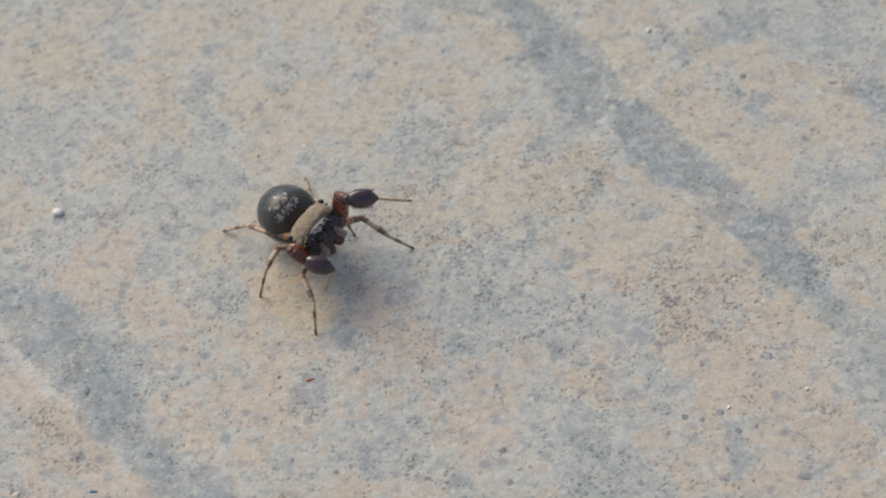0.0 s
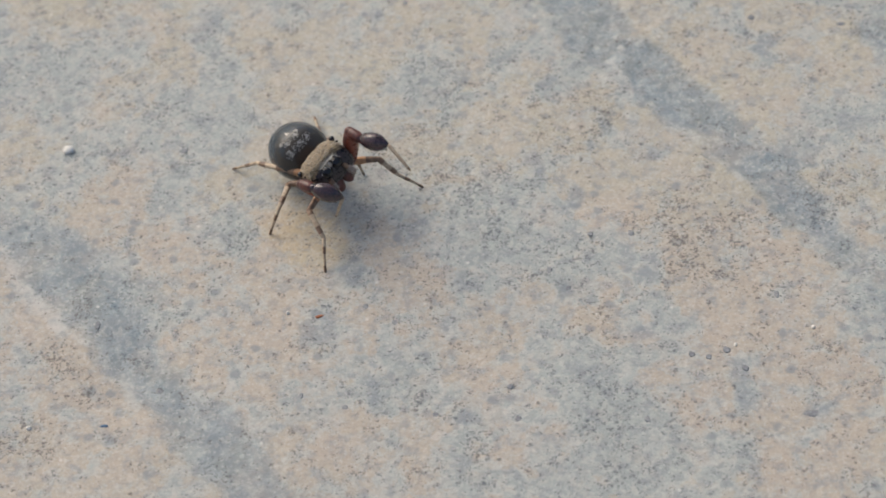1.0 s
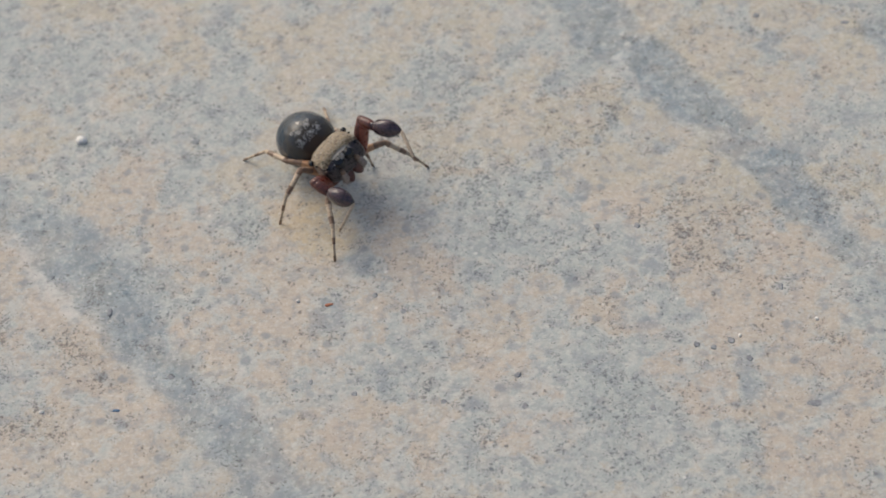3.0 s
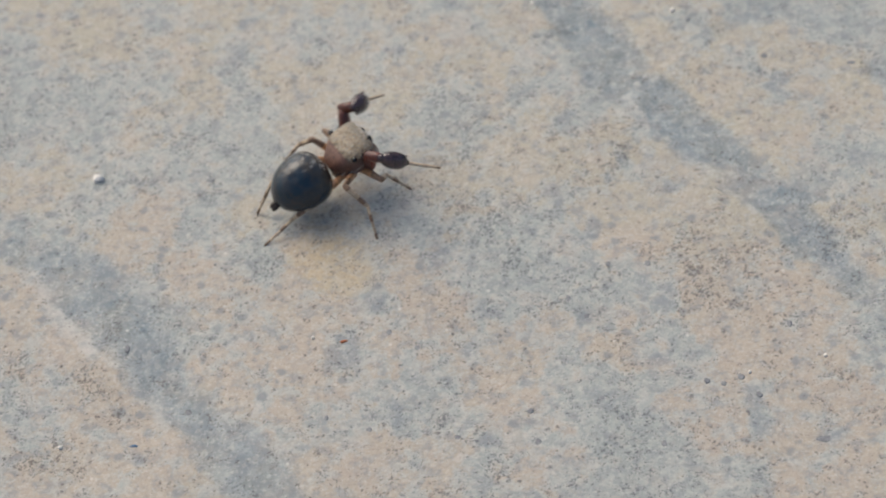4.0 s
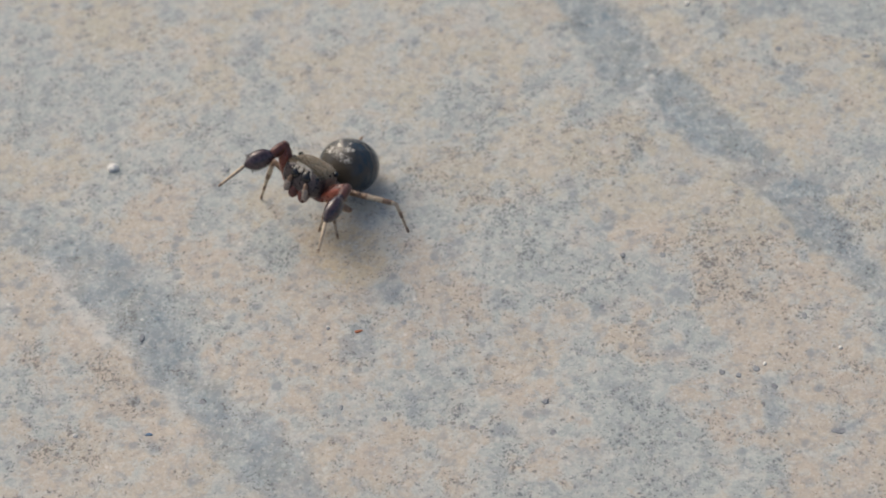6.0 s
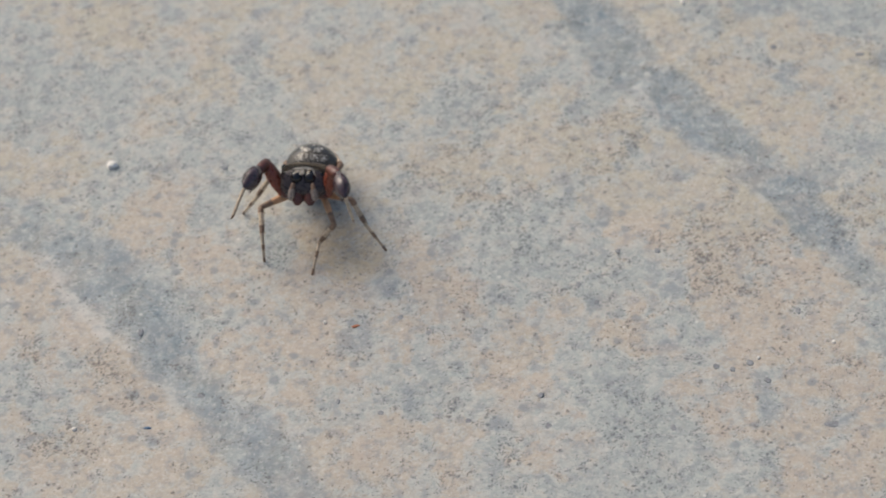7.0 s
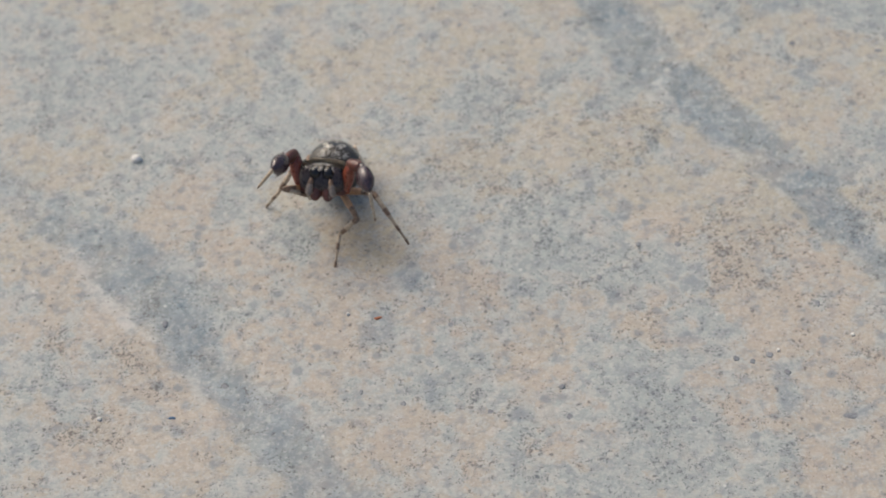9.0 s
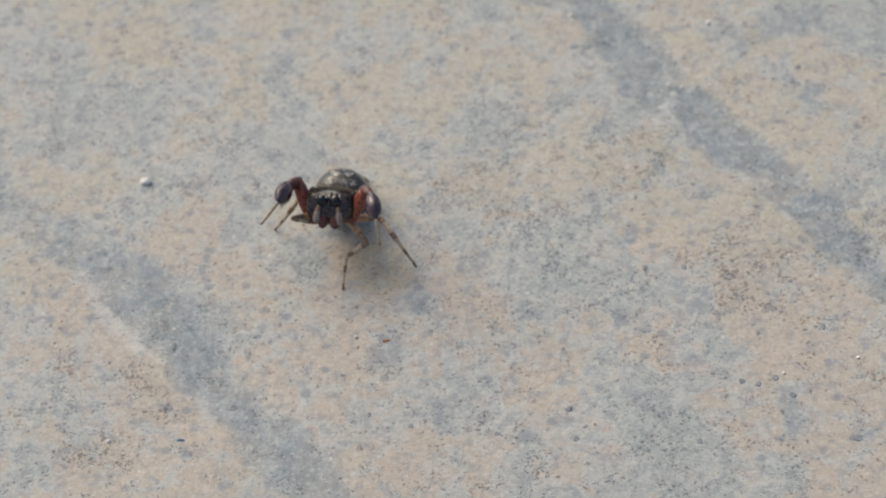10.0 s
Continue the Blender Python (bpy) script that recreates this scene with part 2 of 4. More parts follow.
STONE = stone_material()
CARAPACE = shell("maroon_shell", (0.085, 0.045, 0.034), (0.165, 0.085, 0.062), 0.35)
SCALES = shell("tan_scales", (0.15, 0.115, 0.075), (0.31, 0.24, 0.155), 0.45, 14.0)
SCALE_BED = shell("brown_scale_bed", (0.075, 0.056, 0.038), (0.15, 0.115, 0.078), 0.5, 16.0, 0.03)
SILVER = shell("silver_scales", (0.20, 0.185, 0.155), (0.36, 0.335, 0.285), 0.4, 14.0)
FACE = shell("black_face", (0.022, 0.017, 0.018), (0.052, 0.034, 0.034), 0.3)
PALP = shell("pale_feeler_hair", (0.20, 0.155, 0.125), (0.37, 0.30, 0.25), 0.5, 14.0)
WHITE = shell("whitish_scales", (0.30, 0.28, 0.24), (0.45, 0.42, 0.37), 0.5, 14.0)
ABDOMEN = gloss_material()
EYE = shell("black_eye", (0.006, 0.006, 0.008), (0.010, 0.010, 0.012), 0.08, 5.0, 0.0)
RED = shell("red_brown_shell", (0.15, 0.034, 0.018), (0.25, 0.060, 0.030), 0.30)
CLUB = shell("black_purple_shell", (0.026, 0.017, 0.023), (0.068, 0.034, 0.038), 0.18, coat=0.45)
PALE = shell("straw_shell", (0.34, 0.26, 0.18), (0.50, 0.40, 0.28), 0.45)
BROWN = shell("brown_shell", (0.125, 0.078, 0.052), (0.24, 0.15, 0.09), 0.42)
RUSSET = shell("russet_shell", (0.055, 0.016, 0.010), (0.12, 0.032, 0.018), 0.34)
SHINE = shell("bronze_scales", (0.26, 0.24, 0.20), (0.44, 0.42, 0.375), 0.3, 14.0, 0.0, 0.8)
SHINE.node_tree.nodes["Principled BSDF"].inputs["Metallic"].default_value = 0.25
MAROON = shell("dark_red_shell", (0.060, 0.020, 0.016), (0.130, 0.040, 0.028), 0.34)
AMBER = shell("amber_brown_shell", (0.34, 0.175, 0.085), (0.50, 0.28, 0.14), 0.4)
DARK = shell("dark_brown_shell", (0.014, 0.010, 0.009), (0.035, 0.022, 0.016), 0.4)
CRUMB = shell("chalk_crumb", (0.62, 0.60, 0.54), (0.80, 0.78, 0.72), 0.7, 12.0)
RUST = shell("rust_fleck", (0.30, 0.09, 0.04), (0.42, 0.16, 0.07), 0.7, 12.0)
BLUE = shell("blue_fleck", (0.07, 0.13, 0.22), (0.12, 0.20, 0.30), 0.7, 12.0)
COAL = shell("dark_grain", (0.16, 0.17, 0.182), (0.26, 0.27, 0.278), 0.8, 12.0, spec=0.3)
SMOKE = shell("smoky_grain", (0.20, 0.21, 0.22), (0.30, 0.31, 0.312), 0.8, 12.0, spec=0.3)


# ---- the stone surface ----
def value_noise(x, y, size, seed):
    """Smooth random field with cells of the given size, from -1 to 1."""
    rng = np.random.RandomState(seed)
    table = rng.rand(256, 256) * 2 - 1
    u, v = x / size, y / size
    i, j = np.floor(u).astype(int), np.floor(v).astype(int)
    f, g = u - i, v - j
    f, g = f * f * (3 - 2 * f), g * g * (3 - 2 * g)
    at = lambda p, q: table[p % 256, q % 256]
    return (at(i, j) * (1 - f) + at(i + 1, j) * f) * (1 - g) + (at(i, j + 1) * (1 - f) + at(i + 1, j + 1) * f) * g


def along(x, y, line):
    """How deep inside a band each place lies: 1 on its middle line, 0 past its edge. line: x, y, half width."""
    best = np.zeros_like(x)
    for (x0, y0, w0), (x1, y1, w1) in zip(line, line[1:]):
        dx, dy = x1 - x0, y1 - y0
        s = np.clip(((x - x0) * dx + (y - y0) * dy) / (dx * dx + dy * dy), 0, 1)
        gap = np.hypot(x - x0 - s * dx, y - y0 - s * dy) / (w0 + s * (w1 - w0))
        best = np.maximum(best, np.clip((1.6 - gap) / 1.05, 0, 1))
    return best


# bands of slate-coloured stone: strength, middle line with half widths
BANDS = [
    (0.5, [(-0.8, 11.5, 0.5), (1.5, 10.4, 0.4), (2.2, 9.9, 0.3)]),
    (0.92, [(3.2, 9.9, 0.4), (3.8, 8.9, 0.65), (4.4, 7.5, 0.85), (4.9, 6.1, 0.9), (5.2, 5.2, 0.6)]),
    (0.92, [(5.2, 5.2, 0.6), (5.9, 4.7, 0.75), (6.4, 3.9, 0.8), (7.2, 2.6, 0.78), (8.2, 1.2, 0.75), (9.0, 0.2, 0.75)]),
    (0.8, [(9.0, 0.2, 0.75), (9.6, -1.0, 0.7), (10.2, -2.2, 0.6)]),
    (0.6, [(10.2, -2.2, 0.6), (11.0, -3.7, 0.65), (12, -5, 0.9), (13.2, -7, 1.1)]),
    (0.75, [(9.3, 0.4, 0.4), (10, -0, 0.6), (10.6, -0.3, 0.2)]),
    (0.5, [(-16.4, 3.4, 0.7), (-14.9, 1.5, 0.8), (-13.8, 0.2, 0.8)]),
    (0.8, [(-13.8, 0.2, 0.5), (-12.7, -0.6, 0.8), (-11.7, -1.7, 1.0), (-10.8, -2.8, 1.1), (-10.1, -4.0, 0.95), (-9.5, -5.2, 0.8)]),
    (0.74, [(-9.5, -5.2, 0.8), (-8.9, -6.4, 0.75), (-8.1, -7.4, 0.75), (-7.1, -8.6, 0.85), (-6.4, -9.8, 0.82), (-5.7, -10.9, 0.8), (-4.8, -12.4, 0.8)]),
    (0.45, [(-11.2, -1.4, 0.5), (-10, -2.4, 0.6), (-8.8, -3.4, 0.4)]),
    (0.4, [(8.1, 7.3, 0.3), (10.4, 8.3, 0.8), (12.5, 7.8, 0.8), (14.1, 6.4, 0.7)]),
    (0.6, [(13.4, 5.2, 0.5), (14.4, 4, 0.7)]),
]
# tone of the stone, place by place (x, y, reach in millimetres): buff and grey areas from far to near
BUFF_TOP = [
    (-14.3, 10.7, 0.9), (-12.7, 8.9, 0.8), (-11.7, 10.4, 0.8), (-10.7, 8.7, 1), (-8.5, 8.2, 0.8), (-14.5, 3.2, 0.7),
    (-13.1, 3.3, 0.8), (-13.3, 1.8, 0.8), (-10.6, 4.8, 0.7), (-7.9, 10, 0.9), (-5.9, 9.3, 0.8), (-4.2, 10.2, 0.8),
    (-2.4, 9.2, 0.9), (-1.4, 6.9, 0.9), (-2.2, 5.2, 0.8), (0.6, 7.3, 0.8), (1, 5.7, 0.8), (2.3, 3.7, 0.8),
    (-3.6, 6.6, 0.7), (1.3, 8.8, 0.8), (-4.2, 5.9, 0.6), (-5.8, 6.6, 0.7), (-9.2, 6.2, 0.7), (-14.5, -0.4, 0.8),
    (-5.1, 4.5, 0.8), (-7.9, 5.8, 0.5), (-3.7, 2.1, 0.7), (-7.1, 0.8, 0.6), (-5.5, 2.3, 0.7),
]
BUFF_RIGHT = [
    (5.5, 9.2, 0.6), (6.2, 8, 0.8), (7, 6.1, 0.6), (7.3, 4.9, 0.7), (8.5, 7.4, 0.6), (8.2, 4.9, 0.8),
    (7.8, 3.8, 0.6), (8.6, 3.2, 0.9), (10.1, 6.3, 0.7), (11.1, 5.4, 0.8), (11.7, 4.2, 0.8), (12.6, 5.6, 0.4),
    (9.4, 2.3, 0.7), (10.5, 2.9, 0.8), (12.3, 3.1, 0.5), (4.6, 2.9, 0.6), (3.9, 1.9, 0.8), (5.7, 1.9, 0.6),
    (6.8, 0.8, 0.7), (4.6, 0.1, 0.8), (7.9, -0.3, 0.8), (6.4, -0.6, 0.9), (3.4, -0.1, 0.6), (5.7, -0.2, 0.7),
    (8.3, -0.7, 0.5), (-1.1, 1.9, 0.8), (-0.1, 1.3, 0.8), (1.8, 1.6, 0.8), (2.6, 2.2, 0.8), (11.4, -0.6, 0.8),
    (1.2, 2.9, 0.7),
]
BUFF_LEFT = [
    (-14.2, -1.3, 0.8), (-12.8, -3.3, 0.8), (-13.7, -2.5, 0.7), (-11.6, -4.5, 0.8), (-12.9, -5.2, 0.8), (-11.2, -6.4, 0.9),
    (-9.9, -7.1, 0.8), (-9.9, -7.9, 0.8), (-11.8, -7.4, 0.7), (-13.1, -9.1, 0.9), (-10.7, -8.7, 1), (-9.1, -8.9, 0.8),
    (-7.7, -5.1, 0.6), (-7.3, -6.4, 0.6), (-8.6, -1.2, 0.8), (-10.2, -0.5, 0.9), (-7.4, -2.8, 0.7), (-6.6, -3.4, 0.8),
    (-5.7, -6.2, 0.6), (-6.1, -7, 0.7), (-9.5, 1.2, 0.8), (-4.3, -3.2, 0.8), (-5.3, -4, 0.8), (-5.3, -5.7, 0.8),
    (-4.7, -6.6, 0.8), (-5.9, -2.4, 0.6), (-6.6, -5.2, 0.7), (-5.2, -1.3, 0.7), (-14.1, -3.6, 0.7),
]
BUFF_MID = [
    (-3, -4.4, 0.8), (-3.2, -5.7, 0.7), (-1.5, -4.3, 1), (-0.6, -3.9, 0.8), (-0.1, -5.6, 0.8), (0.7, -6.5, 1.1),
    (0.5, -7.2, 0.8), (1.8, -4.4, 0.7), (-3.2, -9.2, 0.8), (-1.5, -8.6, 0.8), (-1.6, -9.9, 0.8), (-5.4, -9.6, 0.8),
    (1.9, -9.4, 0.8), (0.9, -9.7, 0.7), (-0.5, -8.9, 0.4), (-1.9, -2.5, 0.7), (-4, -9, 0.6), (4, -1.4, 0.8),
    (5.9, -2.1, 0.8), (7.1, -3.2, 0.8), (8.2, -2.8, 0.7), (9.4, -3.6, 0.7), (6.8, -4.7, 0.8), (7.7, -5.5, 0.8),
    (6.9, -6.4, 0.7),
]
BUFF_LOW = [
    (8.9, -7, 0.8), (9.9, -7.3, 0.8), (8.6, -8.3, 0.8), (6.7, -8.1, 0.7), (6.7, -9.3, 0.8), (6, -8.9, 0.6),
    (5.3, -7.4, 0.7), (4.9, -5.3, 0.6), (3.8, -4.8, 0.6), (9.4, -10.6, 1.3), (8.3, -10.6, 0.8), (9.8, -5, 0.7),
    (4.1, -6.1, 0.6), (3.3, -5.2, 0.6), (8.4, -6.1, 0.8), (10.5, -8.4, 0.7), (6.4, -3.8, 0.7), (8.6, -4.4, 0.6),
    (11.5, -2.9, 0.3), (5, -1.6, 0.7),
]
GREY_TOP = [
    (-14, 8.5, 0.7), (-15, 9.7, 0.8), (-12.1, 6.6, 1.1), (-13.7, 5.7, 1.1), (-9.8, 9.7, 0.6), (-9.6, 7.3, 0.8),
    (-7.2, 7.8, 0.6), (-6.8, 9.2, 0.4), (-11.5, 4.9, 0.8), (-14.4, 4.7, 0.6), (-10.9, 2.5, 0.7), (-12.5, 2, 0.6),
    (-9, 2.9, 0.8), (-8.1, 4.2, 0.8), (-13.8, 0.7, 0.8), (-11.9, 1.2, 0.6), (-5, 9.2, 0.6), (-3.1, 9, 0.6),
    (-4.5, 7.8, 0.6), (-2.1, 7.6, 0.5), (-0.2, 9.5, 0.5), (0.5, 8.3, 0.5), (-0.8, 5.3, 0.7), (1.7, 5.3, 0.6),
    (-3, 3.8, 0.7), (-1, 3.6, 0.6), (-6.5, 5.4, 0.7), (0.4, 4.2, 0.7), (-6.4, 3.1, 0.7), (-7.9, 0.4, 0.8),
]
GREY_RIGHT = [
    (3.3, 4.2, 0.5), (2.8, 0.5, 0.5), (0.4, 0.6, 0.5), (-1.7, 0.2, 0.8), (1, -0.5, 0.8), (2.5, -0.9, 0.5),
    (7.5, 7.6, 0.6), (9.8, 4.9, 0.6), (11.4, 5.4, 0.3), (11, 3.6, 0.4), (11.1, 2.1, 0.6), (11.9, 1.6, 0.8),
    (3.8, 3.9, 0.6), (4.6, 1.8, 0.5), (5.9, 0.7, 0.4), (3.7, -0.8, 0.4), (10.8, 8.6, 0.9), (12.4, 7.9, 0.9),
    (9.2, 8.5, 0.6), (5.9, 3.5, 0.5), (10.7, 0.7, 0.5), (12.9, 6.8, 0.8), (9, 6.1, 0.4),
]
GREY_LEFT = [
    (-14.3, -2.6, 0.5), (-13.1, -4, 0.5), (-13.8, -5.8, 0.6), (-12.7, -7, 0.6), (-12.4, -5.7, 0.7), (-11, -7.6, 0.4),
    (-10.1, -8.4, 0.3), (-7.6, -4.2, 0.6), (-7, -4.3, 0.4), (-6.6, -1.4, 0.8), (-6.5, -6.5, 0.5), (-5.9, -3.9, 0.4),
    (-9.8, -1.2, 0.5), (-5.2, -7.8, 0.8), (-4.1, -8.1, 0.6), (-3.9, -2.8, 0.6), (-3.1, -2.9, 0.5), (-2.4, -3.8, 0.5),
    (-4, -4.6, 0.7), (-3.8, -5.4, 0.6), (-3.4, -6.1, 0.6), (-5.2, -6.9, 0.4), (-14, -8.5, 0.6), (-4.1, -7.1, 0.4),
]
GREY_MID = [
    (1, -1.9, 0.8), (0.2, -3.8, 0.6), (-2.6, -6.2, 0.7), (-1.4, -5.4, 0.5),
    (-0.4, -5, 0.4), (-1.4, -6.5, 0.8), (-2.8, -7.3, 0.6), (-0.1, -8.6, 0.7), (-0.4, -7.5, 0.4), (2, -7.9, 0.8),
    (2.2, -6.4, 0.8), (2.7, -4.1, 0.8), (2.3, -2.5, 0.8), (1.1, -2.8, 0.7), (-0.8, -9.4, 0.6), (0.3, -10.2, 0.7),
    (1.5, -10.3, 0.8), (-2.4, -9.7, 0.6), (-1.8, -7.7, 0.6), (0.9, -8.2, 0.6), (-0.2, -2.2, 0.7),
]
GREY_LOW = [
    (3.9, -2.4, 0.7), (4.7, -2.7, 0.5), (3.1, -3.4, 0.8), (5.4, -3.8, 0.5), (4.8, -4.9, 0.4), (5.8, -5, 0.4),
    (5, -6.1, 0.6), (5.7, -6.3, 0.5), (6.5, -6, 0.4), (6.3, -7, 0.4), (3.9, -7.4, 0.8), (4.5, -7.8, 0.6),
    (3.3, -8.6, 0.8), (5, -8.6, 0.7), (4.1, -9.7, 0.8), (4.9, -10.1, 0.7), (6.1, -10.1, 0.8), (7.5, -8, 0.5),
    (7.5, -8.9, 0.6), (8, -7.6, 0.4), (9.4, -9.4, 0.5), (8.1, -3.9, 0.4), (8.9, -5.1, 0.4), (10.9, -5.5, 0.5),
    (2.5, -10, 0.8), (6.4, -7.7, 0.4), (7.3, -10.4, 0.6),
]
# soft blue spots, clusters of dark flecks, pale rims (strength, middle line with half widths)
BLUE_SPOTS = [
    (5.9, 0.7, 0.4), (3.7, -0.8, 0.4), (-3.1, -2.9, 0.4), (0.2, -3.8, 0.5), (-4, -5, 0.5), (-9.9, 2.5, 0.3),
    # (-1.3, -1.5): bluish stone, deepened to paint the blue shade beside the spider
    (-1.3, -1.5, 0.5), (-10.1, -8.5, 0.2), (11.9, 1.3, 0.5), (9.8, 4.9, 0.5), (5.4, -3.8, 0.4), (7.5, -7.9, 0.3),
    (7.7, -8.7, 0.4), (3.2, 4, 0.3), (-7, -4.3, 0.3), (9.4, -9.5, 0.4), (-0.2, 9.6, 0.3), (-6.8, 9.2, 0.3),
    (-10, 9.7, 0.4), (-7.2, 7.8, 0.4), (-2.1, 7.6, 0.3), (-0.4, -5, 0.3), (-4, -5.3, 0.4), (5, -6.1, 0.4),
    (3, -4.2, 0.3), (3.4, -7.5, 0.4), (2.4, 0.6, 0.3), (-2.6, -7.5, 0.4), (-9.5, -1.1, 0.2), (-0.1, -8.5, 0.4),
    (9.2, -5.3, 0.3), (-9.8, -4.5, 0.5), (-8.2, -7.3, 0.4), (-7.0, -8.8, 0.5), (8.3, 1.0, 0.4), (9.6, -1.0, 0.5), (10.4, -2.6, 0.5),
]
FLECK_CLUSTERS = [
    (7.4, 5.5, 0.5), (7.5, 4.6, 0.3), (-13.7, -4.5, 0.4), (-11, -6.1, 0.6), (-10.2, -6.9, 0.4), (-12.1, -8, 0.4),
    (-13.2, -8.2, 0.4), (-11.5, -5.2, 0.4), (-7.8, -5.9, 0.3), (-0.8, 1.8, 0.8), (-0.3, 0.7, 0.7), (0.5, -0.2, 0.6),
    (1.9, 0.4, 0.5), (2.6, 3, 0.4), (3.5, 1.4, 0.6), (4.7, 2.8, 0.5), (4.2, 0.6, 0.4), (5.7, -1.2, 0.6),
    (7.5, -0.3, 0.4), (8.3, -2.4, 0.6), (6.7, -3.2, 0.6), (7.1, -4.3, 0.5), (9.4, -3.6, 0.4), (5.7, -2.3, 0.6),
    (3.5, -4.8, 0.4), (4.1, -5.5, 0.5),
]
FLECK_CLUSTERS_NEAR = [
    (-6.6, -4.3, 0.4), (-0.9, -3.5, 0.5), (0.2, -9.5, 0.3), (-3.8, -4.1, 0.3), (9.9, -5, 0.3), (9.6, -7.1, 0.5),
    (10.3, -7.4, 0.3), (7.5, -10.5, 0.4), (11.5, -1, 0.7), (11.1, -0.1, 0.5), (6.2, -4.1, 0.5), (7.6, -4.5, 0.6),
    (2.1, -3.7, 0.2), (7.1, -2.5, 0.5), (-1.5, -7.8, 0.4), (10.7, -1.9, 0.5), (-2, 1.7, 0.4),
]
PALE_RIMS = [
    (0.9, [(-13.7, -0.7, 0.17), (-13.1, -1.7, 0.27), (-12.3, -2.8, 0.27), (-11.5, -4.0, 0.22), (-10.8, -4.9, 0.13)]),
    (0.6, [(-6.7, -5.9, 0.08), (-6.6, -6.6, 0.12), (-6.7, -7.2, 0.07)]),
    (0.95, [(5.6, 5.2, 0.13), (5.2, 4.7, 0.24), (5.3, 3.9, 0.27), (5.7, 3.3, 0.13)]),
    (0.55, [(-10.1, -5.8, 0.13), (-9.4, -6.7, 0.20), (-9.0, -7.6, 0.15)]),
    (0.5, [(8.6, 1.2, 0.10), (8.9, 0.8, 0.17), (9.3, 0.6, 0.10)]),
    (0.5, [(-2.3, -5.2, 0.13), (-1.6, -5.2, 0.15), (-1.4, -5.6, 0.10)]),
    (0.5, [(-7.7, -4.6, 0.15), (-7.3, -4.4, 0.22), (-7.0, -4.1, 0.10)]),
    (0.6, [(6.1, 2.9, 0.13), (6.9, 1.7, 0.18), (7.7, 0.5, 0.17), (8.4, -0.5, 0.13)]),
]
# tan painted on the stone for the warm bounced shade under the spider
WARM_SHADE = [(-3.5, -1.5, 0.7), (-4.0, -1.4, 0.7), (-4.3, -2.2, 0.5), (-4.2, -2.0, 0.5), (-5.2, -1.0, 0.6), (-4.7, -0.4, 0.5)]


def axis(low, high, step):
    inner = np.arange(low, high + step / 2, step)
    grow = np.cumsum(step * 1.32 ** np.arange(1, 50))
    grow = grow[grow < 3.0e5]
    return np.concatenate([(low - grow)[::-1], inner, high + grow])


